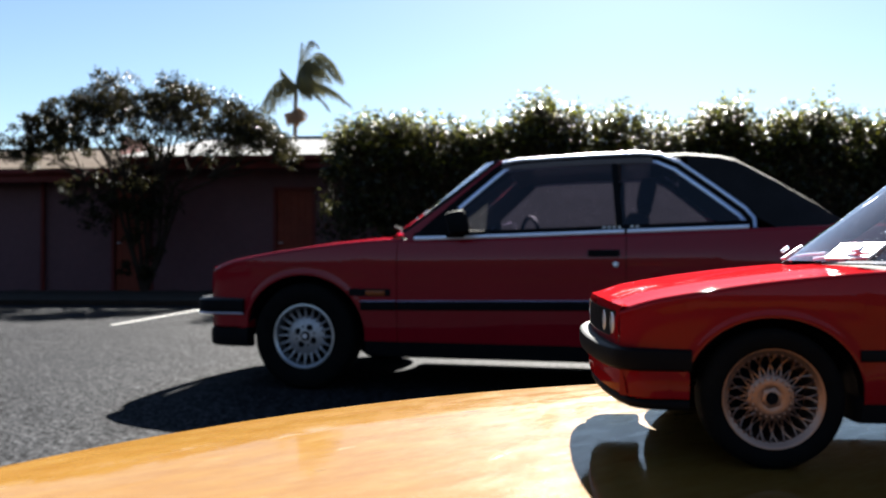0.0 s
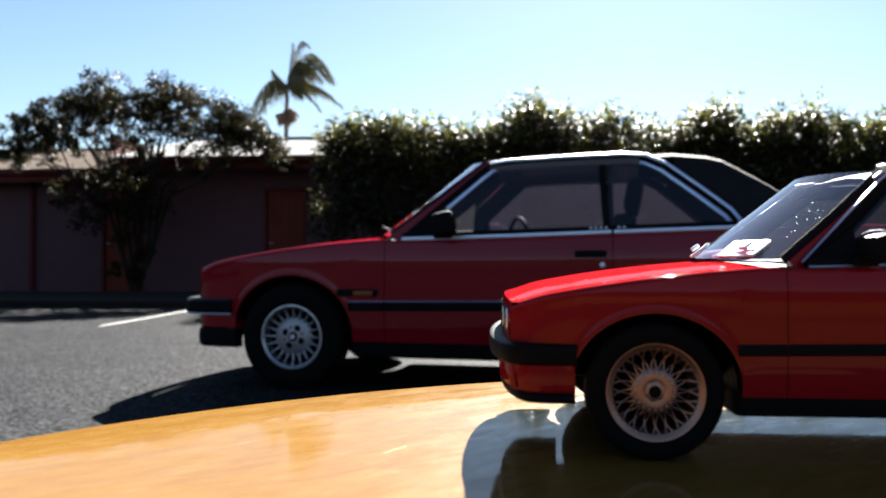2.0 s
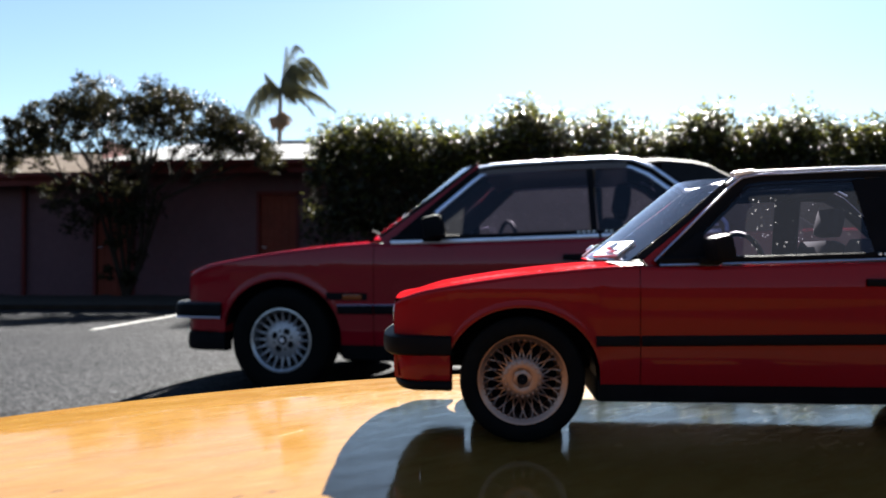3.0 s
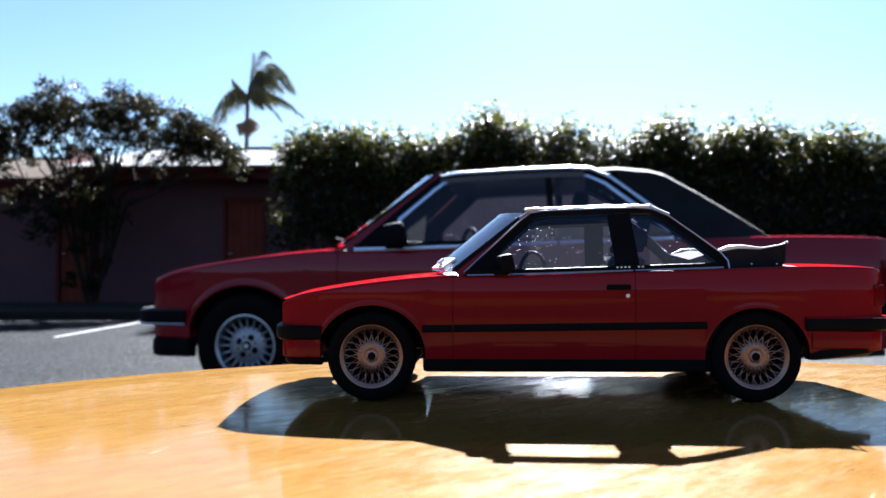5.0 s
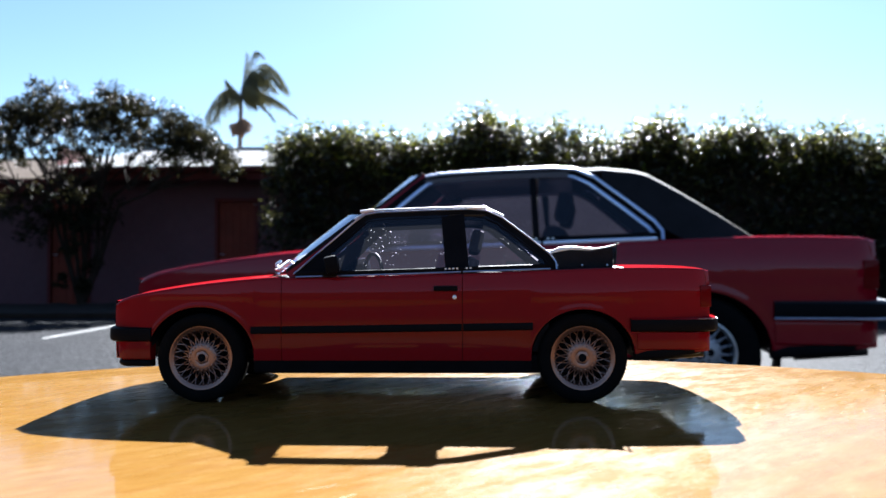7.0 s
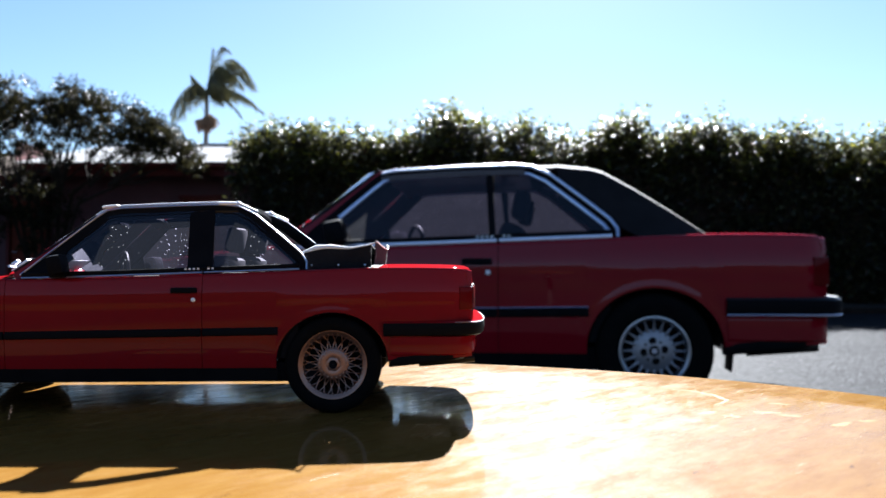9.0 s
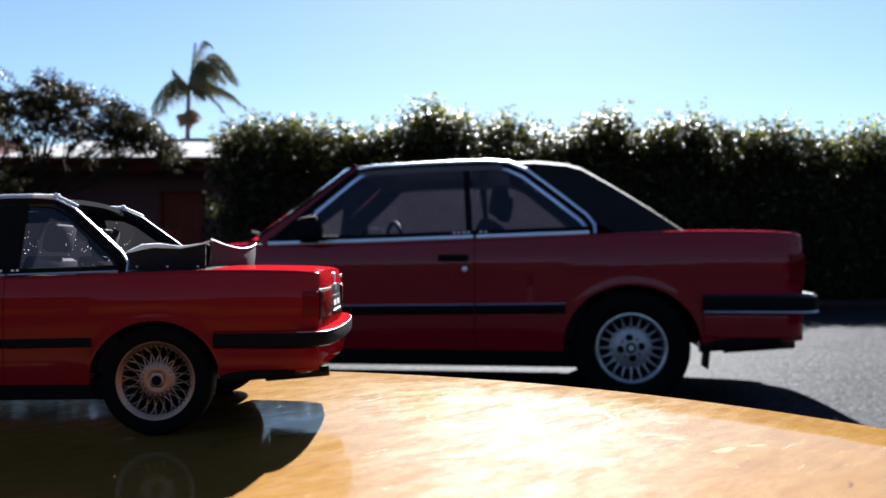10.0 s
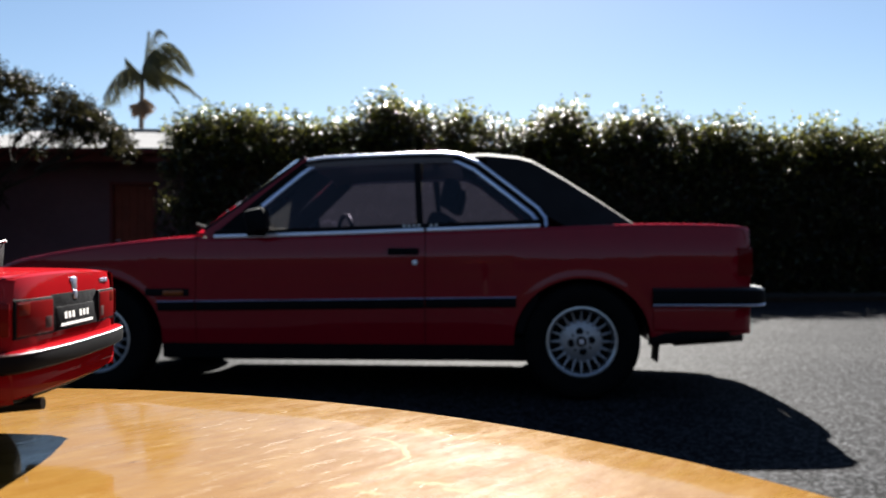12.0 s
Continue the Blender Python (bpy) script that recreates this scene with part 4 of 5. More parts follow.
        part("cover_edge", tube(edge, 0.004 * s, 8), PLATE, car, "pale line along the cover edge")
        for k in range(3):
            b = lathe([(0.001, -0.004), (0.006, -0.003), (0.007, 0.004)], 10)
            bmesh.ops.translate(b, verts=b.verts, vec=(2.42 + 0.17 * k, -0.645, 0.945))
            part("press_stud", scaled(b, s), CHROME, car)
    else:
        # grey base colour carries the roof's pale sky reflection
        thicken(part("roof_panel", grid_mesh(roof_rows(1.025, 1.90, 12, 0.58), flip=True), mat("roof_sheen", (0.11, 0.10, 0.108), 0.4, spec=0.02, coat=0.25, var=0.08, scale=5), car), 0.03 * s)
        # soft top from the bar to the tail
        rows = []
        path = [(1.90, 1.372, 0.535), (2.08, 1.378, 0.54), (2.25, 1.358, 0.545), (2.33, 1.335, 0.55), (2.5, 1.228, 0.585), (2.7, 1.09, 0.63), (2.86, 0.972, 0.66), (2.9, 0.94, 0.67)]
        for x, z, w in path:
            zl = 0.915 if x > 2.3 else None
            r = []
            for i in range(17):
                u = -1 + i / 8
                r.append((x * s, u * w * s, (z - 0.05 * abs(u) ** 3) * s))
            rows.append(r)
        thicken(part("soft_top", grid_mesh(rows, flip=True), CLOTH, car, "black cloth rear top, raised"), 0.015 * s)
        for side in (-1, 1):
            rows = []
            for x, z, w in path:
                if x < 1.95:
                    continue
                top = Vector((x, side * w, z - 0.05))
                # lower edge follows the back of the window frame
                if x < 2.37:
                    k = (x - 1.93) / 0.44
                    zl = 1.318 - 0.33 * k
                else:
                    zl = 0.918
                low = Vector((x, side * (pillar_y(zl) - 0.02), zl))
                rows.append([tuple((top.lerp(low, j / 6)) * s) for j in range(7)])
            rows.append([tuple(Vector((2.9, side * 0.69, 0.935 - 0.004 * j)) * s) for j in range(7)])
            thicken(part("top_side", grid_mesh(rows, flip=side > 0), CLOTH, car), 0.012 * s)
    # the body sits a little low on its wheels
    for ob in car.children_recursive:
        if ob.type == "MESH" and ob.parent.name.split(".")[0] not in ("wheel", "seat"):
            for v in ob.data.vertices:
                if v.co.z > 0.285 * s:
                    v.co.z = 0.285 * s + (v.co.z - 0.285 * s) * 0.962
    return car


CAR = build_car("car", 1.0, RED, ALLOY, "disc", GLASS, False)
MODEL = build_car("model_car", 1 / 18, RED_MODEL, ALLOY_MODEL, "mesh", GLASS_MODEL, True)
YAW = -8.8
CAR.matrix_world = pose(0.09 - 1.285 * math.cos(radians(YAW)), 4.84 - 1.285 * math.sin(radians(YAW)), 0, 0, 0, YAW)
MODEL.matrix_world = pose(-1.285 / 18, 0, TABLE)
tagged(CAR, "parked dark red coupe with chrome window trim and black cloth top", "car")
tagged(MODEL, "red open-roof scale model car with silver mesh wheels on a table", "model car")
# ---- ground, line, building ----
def ground_sheet():
    bm = bmesh.new()
    bmesh.ops.create_grid(bm, x_segments=8, y_segments=8, size=600)
    return bm


tagged(part("ground", ground_sheet(), ASPHALT, None, smooth=False), "grey sunlit asphalt car park", "ground", kind="structure")
tagged(part("parking_line", box(-4.42, 9.8, 0.004, 0.05, 3.2, 0.004, m=None), LINE, None), "worn white painted parking line on asphalt", "road marking", kind="structure")

WALL_Y = 15.6
DOORS = [-11.5, -8.17, -4.84, -1.51]


def build_house():
    house = new("motel_building")
    xs = [-20.0]
    for d in DOORS:
        xs += [d, d + 0.82]
    xs.append(1.0)
    for i in range(0, len(xs), 2):
        a, b = xs[i], xs[i + 1]
        part("wall", box((a + b) / 2, WALL_Y + 0.1, 1.29 if a > -7.7 else 1.18, b - a, 0.2, 2.58 if a > -7.7 else 2.36), WALL, house, smooth=False)
    for d in DOORS:
        part("lintel", box(d + 0.41, WALL_Y + 0.1, 2.33 if d > -7.7 else 2.22, 0.818, 0.196, 0.5 if d > -7.7 else 0.28), WALL, house, smooth=False)
    for cx, cy, sx, sy in ((-20.1, WALL_Y + 3, 0.2, 6.2), (1.1, WALL_Y + 3, 0.2, 6.2), (-9.5, WALL_Y + 6.2, 21.4, 0.2)):
        part("side_wall", box(cx, cy, 1.18, sx, sy, 2.36), WALL, house, smooth=False)
    for d in DOORS:
        door = new("door")
        door.parent = house
        part("door_leaf", box(d + 0.41, WALL_Y + 0.06, 1.03, 0.76, 0.045, 2.05, 0.004), DOOR, door, smooth=False)
        for k in range(5):
            part("board", box(d + 0.12 + 0.145 * k, WALL_Y + 0.032, 1.02, 0.135, 0.014, 1.94, 0.004), DOOR, door, smooth=False)
        part("door_frame", merge(box(d + 0.02, WALL_Y + 0.03, 1.03, 0.06, 0.16, 2.06), box(d + 0.80, WALL_Y + 0.03, 1.03, 0.06, 0.16, 2.06), box(d + 0.41, WALL_Y + 0.03, 2.07, 0.84, 0.16, 0.06)), TRIM, door, smooth=False)
        part("handle", tube([(d + 0.10, WALL_Y + 0.0, 1.0), (d + 0.10, WALL_Y - 0.03, 1.0), (d + 0.18, WALL_Y - 0.03, 1.0)], 0.012, 8), CHROME, door)
    # eave, gutter and roof; the west wing is lower
    for x0, x1, drop, cover in ((-20.2, -7.62, 0.22, ROOF_WEST), (-7.6, 1.3, 0.0, ROOF)):
        mid, wide = (x0 + x1) / 2, x1 - x0
        part("fascia", box(mid, 14.88, 2.5 - drop, wide, 0.03, 0.2), TRIM, house, smooth=False)
        part("soffit", box(mid, 15.28, 2.59 - drop, wide, 0.78, 0.02), TRIM, house, smooth=False)
        part("gutter", tube([(x0, 14.80, 2.58 - drop), (x1, 14.80, 2.58 - drop)], 0.06, 8), TRIM, house)
        rows = []
        n = int(wide * 46)
        for k in range(n + 1):
            x = x0 - 0.05 + (wide + 0.06) * k / n
            h = 0.012 * math.cos(x / 0.076 * 2 * math.pi) - drop
            rows.append([(x, 14.78, 2.65 + h), (x, 18.7, 3.5 + h)])
        thicken(part("roof", grid_mesh(rows, flip=True), cover, house), 0.004)
        part("roof_back", grid_mesh([[(x0, 18.7, 3.5 - drop), (x0, 22.5, 2.65 - drop)], [(x1, 18.7, 3.5 - drop), (x1, 22.5, 2.65 - drop)]]), cover, house, smooth=False)
        part("ridge_cap", tube([(x0, 18.7, 3.51 - drop), (x1, 18.7, 3.51 - drop)], 0.07, 8), cover, house)
    part("gable", box(-7.61, 17.0, 2.8, 0.03, 4.4, 0.5), TRIM, house, smooth=False)
    part("downpipe", tube([(-9.6, 15.52, 0.02), (-9.6, 15.52, 2.3)], 0.045, 10), TRIM, house)
    return house


tagged(build_house(), "low rendered building with maroon doors and pale corrugated metal roof", "building")

# ---- table ----


def build_table():
    table = new("round_table")
    R, TH = 0.326, 0.03
    prof = [(0.0005, TABLE), (0.1, TABLE), (0.2, TABLE), (0.29, TABLE), (R - 0.006, TABLE), (R - 0.0015, TABLE - 0.0015), (R, TABLE - 0.006), (R, TABLE - TH + 0.006), (R - 0.006, TABLE - TH), (0.0005, TABLE - TH)]
    top = lathe(prof, 160, "z")
    part("tabletop", top, WOOD, table)
    # worn places in the varnish: chips and fine scratches, a hair proud of the top
    rng = random.Random(77)
    cx, cy = 0.025, -0.212

    def flake(path, width, height=0.0001):
        """A thin ragged sliver of lifted varnish along a path."""
        bm = bmesh.new()
        left, right, mid = [], [], []
        n = len(path)
        for i, (px, py) in enumerate(path):
            qx, qy = path[min(i + 1, n - 1)]
            ox, oy = path[max(i - 1, 0)]
            d = Vector((qx - ox, qy - oy, 0)).normalized()
            e = Vector((-d.y, d.x, 0))
            w = width * (0.35 + 0.65 * math.sin(math.pi * (i + 0.5) / n)) * rng.uniform(0.6, 1.3)
            c = Vector((px - cx, py - cy, TABLE))
            left.append(bm.verts.new(c + e * w))
            right.append(bm.verts.new(c - e * w))
            mid.append(bm.verts.new(c + Vector((0, 0, height * rng.uniform(0.5, 1.0)))))
        for i in range(n - 1):
            bm.faces.new((right[i], right[i + 1], mid[i + 1], mid[i]))
            bm.faces.new((mid[i], mid[i + 1], left[i + 1], left[i]))
        return bm

    def fine(points, steps=5):
        out = []
        for (ax, ay), (bx, by) in zip(points, points[1:]):
            for k in range(steps):
                out.append((ax + (bx - ax) * k / steps + rng.gauss(0, 0.0002), ay + (by - ay) * k / steps + rng.gauss(0, 0.0003)))
        out.append(points[-1])
        return out

    hook = [(0.203, 0.005), (0.210, 0.0), (0.215, -0.010), (0.216, -0.021), (0.211, -0.029), (0.207, -0.032)]
    part("varnish_chip", flake(fine(hook), 0.0008), CHIP, table, "pale hook-shaped chip")
    for px, py, r in ((0.200, -0.047, 0.002), (0.206, -0.053, 0.0014), (0.221, -0.047, 0.0022), (0.226, -0.053, 0.0016), (0.236, -0.068, 0.0024), (0.247, -0.063, 0.0016), (0.232, -0.03, 0.0018), (0.19, -0.06, 0.0015)):
        a = rng.uniform(-0.4, 0.9)
        ends = [(px - 2 * r * math.cos(a), py - 2 * r * math.sin(a)), (px + 2 * r * math.cos(a), py + 2 * r * math.sin(a))]
        part("varnish_chip", flake(fine(ends, 6), r * 0.7, 0.00008), CHIP, table)
    part("scratch", flake(fine([(0.282, -0.075), (0.282, -0.084)], 6), 0.0006), CHIP, table)
    def on_top(x, y, margin=0.03):
        return math.hypot(x - cx, y - cy) < R - margin

    made = 0
    while made < 190:
        px, py = rng.gauss(0.19, 0.055), rng.gauss(-0.035, 0.05)
        a, ln = rng.gauss(0.75, 0.09), rng.uniform(0.002, 0.011)
        if on_top(px, py):
            made += 1
            part("scratch", flake(fine([(px, py), (px + ln * math.cos(a), py + ln * math.sin(a))], 3), rng.uniform(0.00003, 0.00011), 0.00003), SCRATCH, table)
    made = 0
    while made < 40:
        px, py = rng.uniform(-0.24, 0.12), rng.uniform(-0.2, 0.0)
        a, ln = rng.gauss(0.8, 0.25), rng.uniform(0.003, 0.012)
        if on_top(px, py):
            made += 1
            part("scratch", flake(fine([(px, py), (px + ln * math.cos(a), py + ln * math.sin(a))], 4), rng.uniform(0.00005, 0.00014), 0.00004), SCRATCH, table)
    part("pedestal", lathe([(0.03, TABLE - TH), (0.03, 0.05)], 24, "z"), STEEL, table)
    part("base_plate", lathe([(0.001, 0.05), (0.04, 0.05), (0.2, 0.02), (0.22, 0.01), (0.22, 0.0)], 48, "z"), STEEL, table)
    table.location = (0.025, -0.212, 0)
    return table


tagged(build_table(), "round yellow varnished wooden table with worn scratched top", "table")

# ---- dark strip that stands in for shade along the wall ----


def shade_bed():
    """Low dark uneven mound behind an added thin edge; its colour stands in for shade."""
    rows = []
    for i in range(161):
        x = -16 + 30.4 * i / 160
        ring = [(x, 11.55, -0.02), (x, 11.55, 0.05)]
        for k in range(1, 13):
            y = 11.55 + 0.26 * k
            ring.append((x, y, 0.06 + 0.05 * noise.noise((x * 3, y * 3, 0)) + 0.02 * k / 13))
        rows.append(ring)
    bed = new("shade_bed")
    part("shade_ground", grid_mesh(rows, flip=True), SHADE_GROUND, bed)
    part("strip_edge", box(-0.8, 11.535, 0.03, 30.4, 0.03, 0.1, 0.005), BARK, bed)
    return bed


tagged(shade_bed(), "low dark strip standing in for shade along the wall and hedge", "garden bed", kind="structure")

# ---- plants ----


def leaf_cloud(name, material, parent, samples, size, seed, droop=0.3, label="", level=1.0):
    """Many small pointed leaves at the sampled places: one joined mesh."""
    rng = random.Random(seed)
    verts, faces = [], []
    for p, scale in samples:
        d = Vector((rng.gauss(0, 1), rng.gauss(0, 1), rng.gauss(0.2, 0.8))).normalized()
        e = d.cross(Vector((rng.gauss(0, 1), rng.gauss(0, 1), rng.gauss(0, 1)))).normalized()
        if level < 1:
            n = Vector((rng.gauss(0, level), rng.gauss(-0.3, level), 1)).normalized()
            d = (d - n * d.dot(n)).normalized()
            e = n.cross(d)
        ln, wd = size * scale * rng.uniform(0.7, 1.4), size * scale * rng.uniform(0.16, 0.26)
        p = Vector(p)
        bend = Vector((0, 0, -droop * ln))
        i = len(verts)
        verts += [p, p + d * ln * 0.5 + e * wd, p + d * ln + bend * 0.6, p + d * ln * 0.5 - e * wd]
        faces += [(i, i + 1, i + 2), (i, i + 2, i + 3)]
    return part(name, from_lists(name, verts, faces), material, parent, label, smooth=False)


def clump(rng, c, r, n, flat=0.8):
    """Places in a rough ball of twigs, denser towards its skin."""
    out = []
    for _ in range(n):
        d = Vector((rng.gauss(0, 1), rng.gauss(0, 1), rng.gauss(0, 1))).normalized()
        k = rng.random() ** 0.45
        out.append((Vector(c) + Vector((d.x * r, d.y * r, d.z * r * flat)) * k, rng.uniform(0.7, 1.3)))
    return out


def hedge_top(x):
    """Height of the hedge along its length."""
    top = 2.9 + 0.07 * math.sin(x * 1.7) + 0.06 * math.sin(x * 4.1 + 1) + 0.07 * math.sin(x * 9.3) - 0.035 * max(0.0, x - 3.4)
    for bx, bz in ((0.45, 0.3), (3.35, 0.26), (4.85, 0.1), (6.3, 0.12), (-2.1, 0.1)):
        top += bz * math.exp(-((x - bx) / 0.36) ** 2)
    if x < -2.7:
        top -= 0.9 * (-2.7 - x) ** 1.5
    return top


def hedge_base(x):
    return 1.15 - 0.75 * max(0.0, min(1.0, (x + 2.2) / 0.8)) if x < -1.4 else 0.06


def hedge():
    h = new("hedge")
    rng = random.Random(4)
    pts, shoots, stems, bright = [], [], [], []
    # solid dark core: stands in for the shade between the leaves
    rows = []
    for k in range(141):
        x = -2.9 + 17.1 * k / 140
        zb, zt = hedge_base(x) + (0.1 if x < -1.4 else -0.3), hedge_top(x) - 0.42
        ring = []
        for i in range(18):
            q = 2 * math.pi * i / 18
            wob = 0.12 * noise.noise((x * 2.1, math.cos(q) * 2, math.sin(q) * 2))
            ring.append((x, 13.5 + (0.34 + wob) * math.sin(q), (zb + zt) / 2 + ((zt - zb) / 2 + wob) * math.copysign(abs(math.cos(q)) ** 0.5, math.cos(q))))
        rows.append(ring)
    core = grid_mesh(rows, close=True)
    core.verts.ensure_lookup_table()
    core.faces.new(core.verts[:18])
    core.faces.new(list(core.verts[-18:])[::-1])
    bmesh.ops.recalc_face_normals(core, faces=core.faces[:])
    part("shade_core", core, BARK, h)
    x = -3.05
    while x < 14.2:
        base, top = hedge_base(x), hedge_top(x)
        z = base
        while z < top:
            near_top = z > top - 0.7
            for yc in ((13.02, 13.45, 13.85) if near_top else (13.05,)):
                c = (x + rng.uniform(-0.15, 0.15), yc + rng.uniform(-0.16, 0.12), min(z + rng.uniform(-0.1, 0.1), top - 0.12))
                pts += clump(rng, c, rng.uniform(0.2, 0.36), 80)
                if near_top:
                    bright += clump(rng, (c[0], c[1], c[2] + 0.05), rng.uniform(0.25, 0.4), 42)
            z += 0.24
        for _ in range(4):
            p = Vector((x + rng.uniform(-0.2, 0.2), 13.4 + rng.uniform(-0.45, 0.4), top - 0.1))
            up = Vector((rng.gauss(0, 0.25), rng.gauss(0, 0.2), 1)).normalized()
            for k in range(rng.randint(8, 15)):
                shoots.append((p + up * (0.03 * k) + Vector((rng.gauss(0, 0.02), rng.gauss(0, 0.02), 0)), 0.9))
        if rng.random() < 0.5:
            stems.append(tube([(x, 13.4, 0), (x + rng.uniform(-0.1, 0.1), 13.4, 0.9), (x + rng.uniform(-0.2, 0.2), 13.4, 2.0)], [0.04, 0.03, 0.015], 7))
        x += 0.22
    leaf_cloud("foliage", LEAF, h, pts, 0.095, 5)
    # paler leaves, tilted to glint, give the top its sunlit look
    leaf_cloud("sunlit_leaves", LEAF_SUNLIT, h, bright, 0.115, 8, 0.1, level=0.32)
    leaf_cloud("sunlit_shoots", LEAF_SUNLIT, h, shoots, 0.10, 6, 0.1)
    part("stems", merge(*stems), BARK, h)
    return h


tagged(hedge(), "tall dense glossy green hedge with sunlit shoots along its top", "hedge", kind="stuff")


def left_tree():
    t = new("tree")
    rng = random.Random(11)
    base = Vector((-6.95, 14.4, 0))
    limbs, pts = [], []
    ends = [(-8.1, 13.9, 2.5), (-7.5, 14.3, 2.9), (-6.9, 14.0, 3.2), (-6.2, 14.5, 3.1), (-5.7, 14.0, 3.2), (-5.1, 14.3, 2.8), (-4.4, 14.1, 2.45), (-6.4, 13.8, 2.4)]
    ends = [(x - 0.35, y, z) for x, y, z in ends]
    for i, e in enumerate(ends):
        e = Vector(e)
        low = base + Vector((max(-0.3, min(0.42, (e.x - base.x) * 0.3)) * rng.uniform(0.6, 1.0), 0, 0.75 + rng.uniform(-0.1, 0.15)))
        mid = Vector((low.x + (e.x - low.x) * 0.24, base.y + (e.y - base.y) * 0.5, 1.95 + rng.uniform(-0.1, 0.2)))
        limbs.append(tube([base + Vector((rng.uniform(-0.06, 0.06), 0, 0)), low, mid, e], [0.05, 0.038, 0.03, 0.01], 8))
    for i, e in enumerate(ends):
        e = Vector(e)
        root = Vector((base.x + (e.x - base.x) * 0.6, e.y, 2.15))
        for _ in range(7):
            tip = e + Vector((rng.gauss(0, 0.38), rng.gauss(0, 0.25), rng.uniform(-0.15, 0.4)))
            bend = (root + tip) / 2 + Vector((rng.gauss(0, 0.12), 0, rng.uniform(-0.05, 0.12)))
            limbs.append(tube([root, bend, tip], [0.02, 0.014, 0.006], 6))
    part("trunk", merge(*limbs), BARK, t)
    # clumps under a domed outline with three lobes
    for _ in range(520):
        x = rng.uniform(-9.3, -4.1)
        u = (x + 6.7) / 2.6
        dome = 2.35 + 1.4 * math.sqrt(max(0.02, 1 - u * u)) + 0.2 * math.exp(-((x + 7.3) / 0.35) ** 2) + 0.16 * math.exp(-((x + 6.3) / 0.4) ** 2) - 0.22 * math.exp(-((x + 6.75) / 0.15) ** 2)
        low = 2.5 + 0.12 * math.sin(x * 5)
        z = low + (dome - low) * rng.random() ** 0.55
        pts += clump(rng, (x, 14.1 + rng.gauss(0, 0.42), z), rng.uniform(0.08, 0.18), 56)
    for _ in range(70):
        x = rng.uniform(-8.05, -6.35)
        pts += clump(rng, (x, 14.1 + rng.gauss(0, 0.3), 1.95 + rng.gauss(0, 0.28) - 0.25 * abs(x + 7.15)), rng.uniform(0.1, 0.17), 42)
    for x, z, r in ((-7.0, 1.75, 0.22), (-6.5, 1.5, 0.2), (-6.35, 0.8, 0.16), (-6.75, 1.15, 0.14), (-7.9, 1.9, 0.2), (-6.2, 1.9, 0.24), (-6.9, 0.55, 0.1), (-6.5, 0.35, 0.12)):
        for _ in range(6):
            pts += clump(rng, (x - 0.35 + rng.gauss(0, r * 0.7), 14.3 + rng.gauss(0, 0.15), z + rng.gauss(0, r * 0.7)), r * 0.6, 40)
    tips = []
    for _ in range(150):
        x = rng.uniform(-9.1, -4.4)
        u = (x + 6.7) / 2.6
        z = 2.38 + 1.4 * math.sqrt(max(0.02, 1 - u * u)) + 0.2 * math.exp(-((x + 7.3) / 0.35) ** 2) + 0.16 * math.exp(-((x + 6.3) / 0.4) ** 2) - 0.22 * math.exp(-((x + 6.75) / 0.15) ** 2)
        lean = Vector((rng.gauss(0, 0.2), rng.gauss(0, 0.2), 1)).normalized()
        for k in range(6):
            tips.append((Vector((x, 14.1, z)) + lean * (0.035 * k) + Vector((rng.gauss(0, 0.012), rng.gauss(0, 0.02), 0)), 0.8))
    leaf_cloud("crown", LEAF_DARK, t, pts, 0.078, 12)
    leaf_cloud("crown_fringe", LEAF_DARK, t, tips, 0.08, 13, 0.0)
    return t


tagged(left_tree(), "spreading dark-leaved shrub tree with several thin stems beside a wall", "tree")


def back_tree(x, y, top, spread, seed):
    """A small pale-leaved tree that looks over the hedge."""
    t = new("tree")
    rng = random.Random(seed)
    stems, pts = [], []
    for _ in range(5):
        e = Vector((x + rng.gauss(0, spread * 0.5), y + rng.gauss(0, 0.3), top - rng.uniform(0.2, 0.7)))
        stems.append(tube([(x, y, 0), (x + (e.x - x) * 0.3, y, top * 0.5), e], [0.08, 0.05, 0.012], 7))
    part("trunk", merge(*stems), BARK, t)
    for _ in range(90):
        u = rng.gauss(0, 0.45)
        z = top - 0.15 - abs(rng.gauss(0, 0.55)) - 0.7 * u * u
        pts += clump(rng, (x + u * spread, y + rng.gauss(0, 0.35), z), rng.uniform(0.1, 0.2), 36)
    leaf_cloud("crown", LEAF_PALE, t, pts, 0.09, seed + 1)
    return t


for bx_, by_, bt_, bs_, sd_ in ((0.55, 16.6, 3.95, 0.6, 31), (4.1, 16.8, 3.85, 0.7, 33), (-2.0, 14.25, 3.2, 0.8, 35), (6.1, 16.5, 3.45, 1.3, 37)):
    tagged(back_tree(bx_, by_, bt_, bs_, sd_), "small light-green tree standing behind the hedge", "tree", "trees behind the hedge")


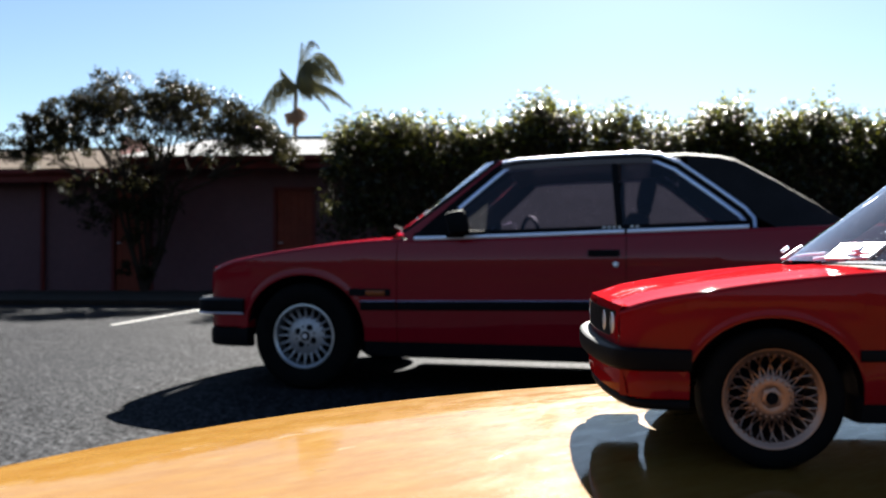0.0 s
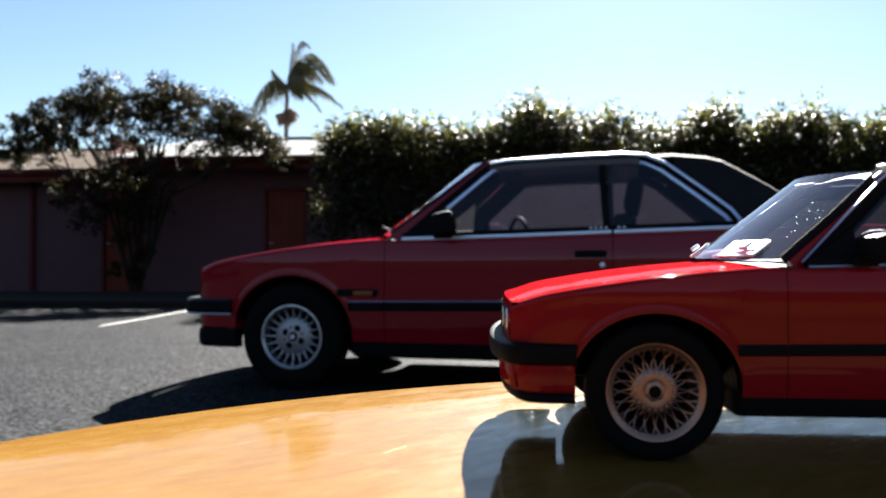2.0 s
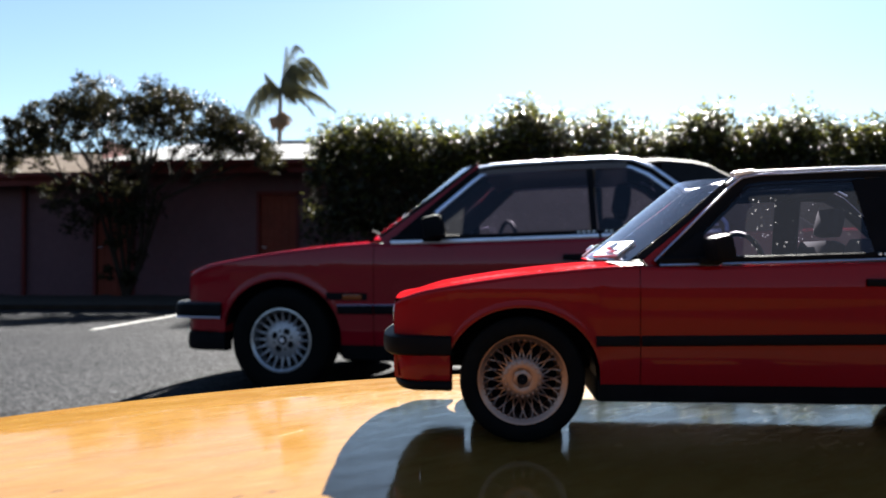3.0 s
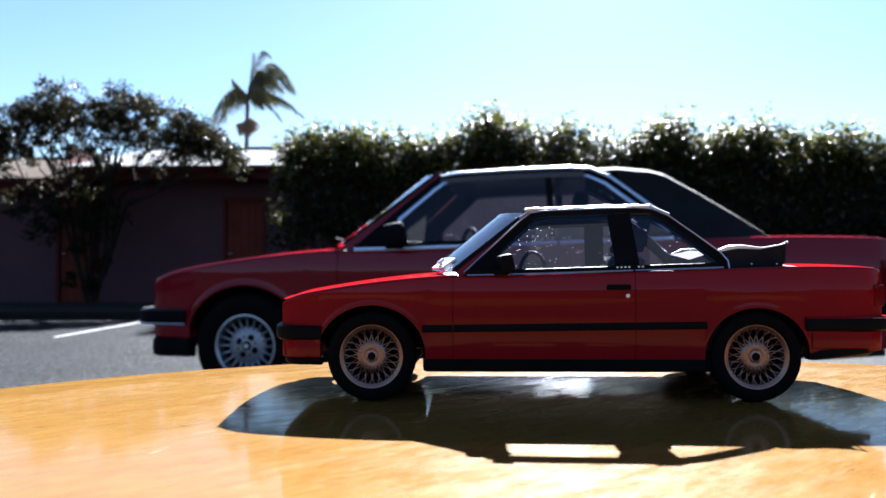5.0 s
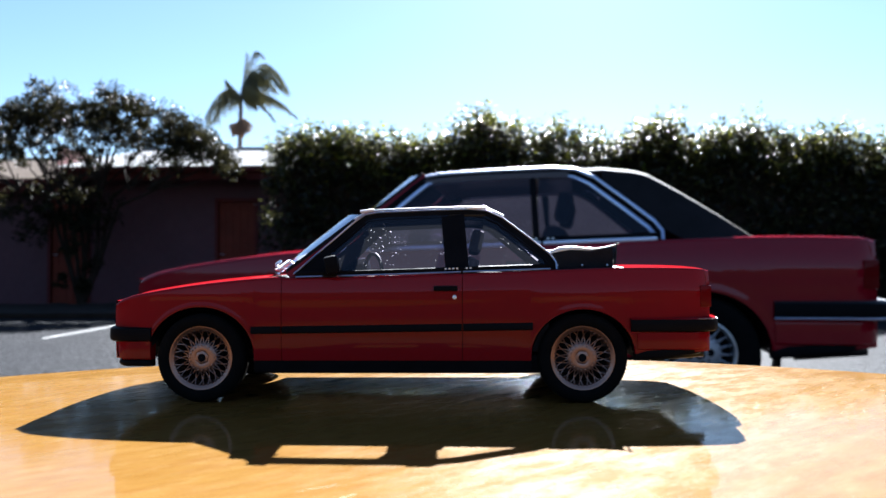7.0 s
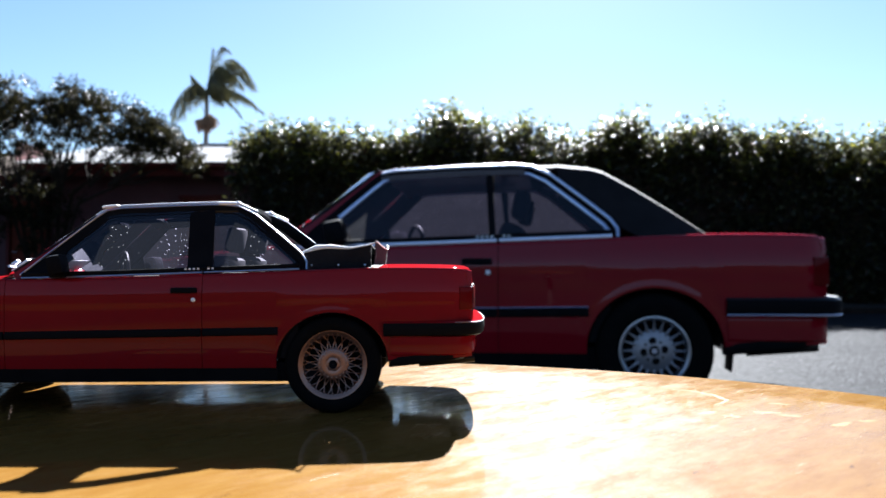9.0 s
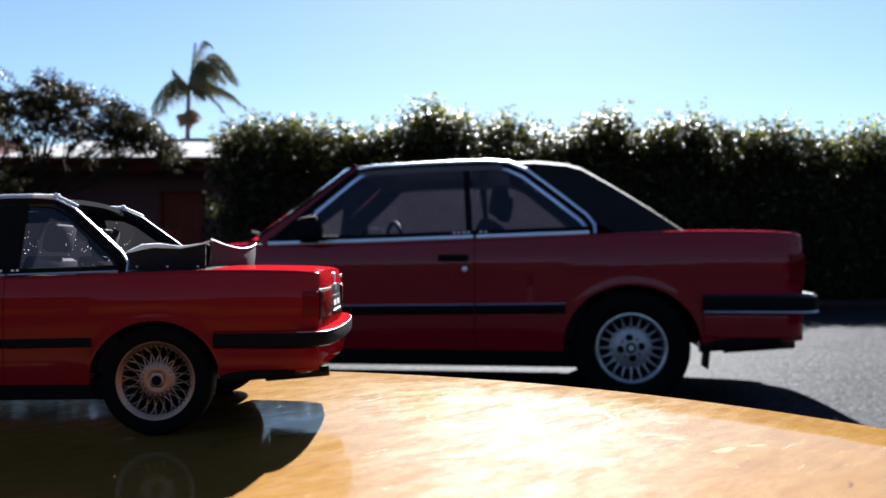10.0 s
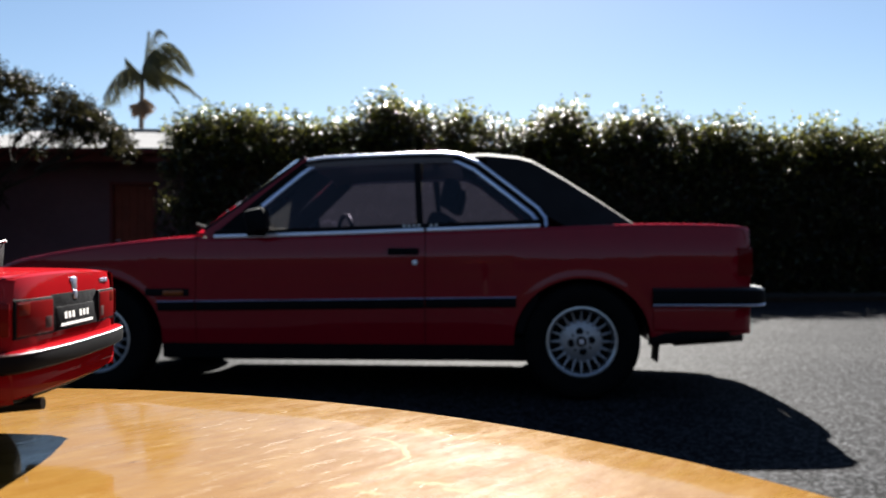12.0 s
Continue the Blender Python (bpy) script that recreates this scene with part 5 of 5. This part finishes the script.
def palm():
    t = new("palm_tree")
    rng = random.Random(21)
    bx, by, bz = -7.4, 26.7, 6.45
    part("trunk", tube([(bx - 0.05, by, 0), (bx - 0.05, by, 4), (bx, by, bz)], [0.13, 0.09, 0.065], 12), PALM_BARK, t)

    def frond(hx, hy, rise, droop, hang, material, z0):
        """One arching frond; its leaflets hang and blow towards +x."""
        verts, faces = [], []
        prev = None
        n = 30
        d = Vector((hx, hy, 0)).normalized()
        cross = d.cross(Vector((0, 0, 1)))
        for i in range(n + 1):
            u = i / n
            p = Vector((bx, by, z0)) + Vector((hx * u, hy * u, rise * u - droop * u * u))
            if prev is not None:
                i0 = len(verts)
                w = Vector((0, 0, 0.03 * (1 - u) + 0.008))
                verts += [prev + w, p + w, p - w, prev - w]
                faces.append((i0, i0 + 1, i0 + 2, i0 + 3))
            prev = p
            if u > 0.1:
                for e in (-1, 1):
                    for _ in range(2):
                        ln = hang * 1.55 * (0.35 + 0.65 * math.sin(math.pi * min(1.0, 0.2 + 0.75 * u))) * rng.uniform(0.45, 1.2)
                        v = (cross * e * rng.uniform(0.1, 0.45) + d * rng.uniform(0.05, 0.5) + Vector((0.25 + rng.gauss(0, 0.12), 0, -0.9 + rng.uniform(-0.1, 0.4)))).normalized() * ln
                        i0 = len(verts)
                        w = Vector((0.009, 0.005, 0.004))
                        verts += [p - w, p + v * 0.6 - w * 0.8 + Vector((0.02, 0, 0)), p + v + Vector((0.05, 0, -0.03)), p + v * 0.6 + w * 0.8 + Vector((0.02, 0, 0)), p + w]
                        faces.append((i0, i0 + 1, i0 + 2, i0 + 3, i0 + 4))
        part("frond", from_lists("frond", verts, faces), material, t, smooth=False)

    for row in ((-1.25, 0.2, 1.4, 2.3, 0.5), (-1.1, -0.3, 1.3, 2.0, 0.5), (-1.0, 0.1, 0.9, 1.7, 0.45), (-0.58, 0.1, 0.62, 0.0, 0.24), (-0.45, -0.2, 0.55, 0.1, 0.28),
                (0.14, 0.1, 1.5, 0.0, 0.16), (0.7, 0.0, 4.0, 2.65, 0.2), (0.3, 0.2, 1.6, 0.75, 0.5), (0.6, -0.1, 2.4, 1.7, 0.55), (1.4, 0.3, 4.2, 3.9, 0.42),
                (1.55, -0.3, 3.6, 3.5, 0.42), (1.3, 0.1, 2.9, 2.6, 0.5), (1.0, 0.2, 2.2, 1.9, 0.5), (1.75, 0.2, 0.55, 1.15, 0.34), (1.55, -0.2, 0.6, 1.0, 0.36), (1.15, -0.2, 0.0, 0.85, 0.2),
                (0.4, 0.1, 0.05, 0.35, 0.3), (0.45, 1.2, 1.5, 1.4, 0.5), (0.5, -1.2, 1.4, 1.4, 0.5), (0.4, 0.8, 1.2, 0.8, 0.5), (0.35, -0.6, 1.1, 0.7, 0.5)):
        frond(*row, LEAF_PALM, bz)
    for _ in range(9):
        q = rng.uniform(0, 2 * math.pi)
        r = rng.uniform(0.12, 0.55)
        frond(r * math.cos(q), r * math.sin(q), rng.uniform(-0.1, 0.25), rng.uniform(0.15, 0.6), rng.uniform(0.14, 0.26), LEAF_DEAD, bz - 0.85 + rng.uniform(-0.1, 0.1))
    return t


tagged(palm(), "tall thin palm with wind-blown fronds and a dead lower tuft", "palm tree")

# unseen plain walls, added to close the car park and shape its light
for nm, b in (("screen_south", box(-2, -14.0, 1.5, 39.3, 0.3, 3.0)), ("screen_west", box(-21.5, 1.5, 1.5, 0.3, 31, 3.0)), ("screen_east", box(17.5, 1.5, 1.5, 0.3, 31, 3.0))):
    tagged(part(nm, b, SCREEN, None, smooth=False), "plain dark unseen wall added to shape the light", "wall", kind="structure")
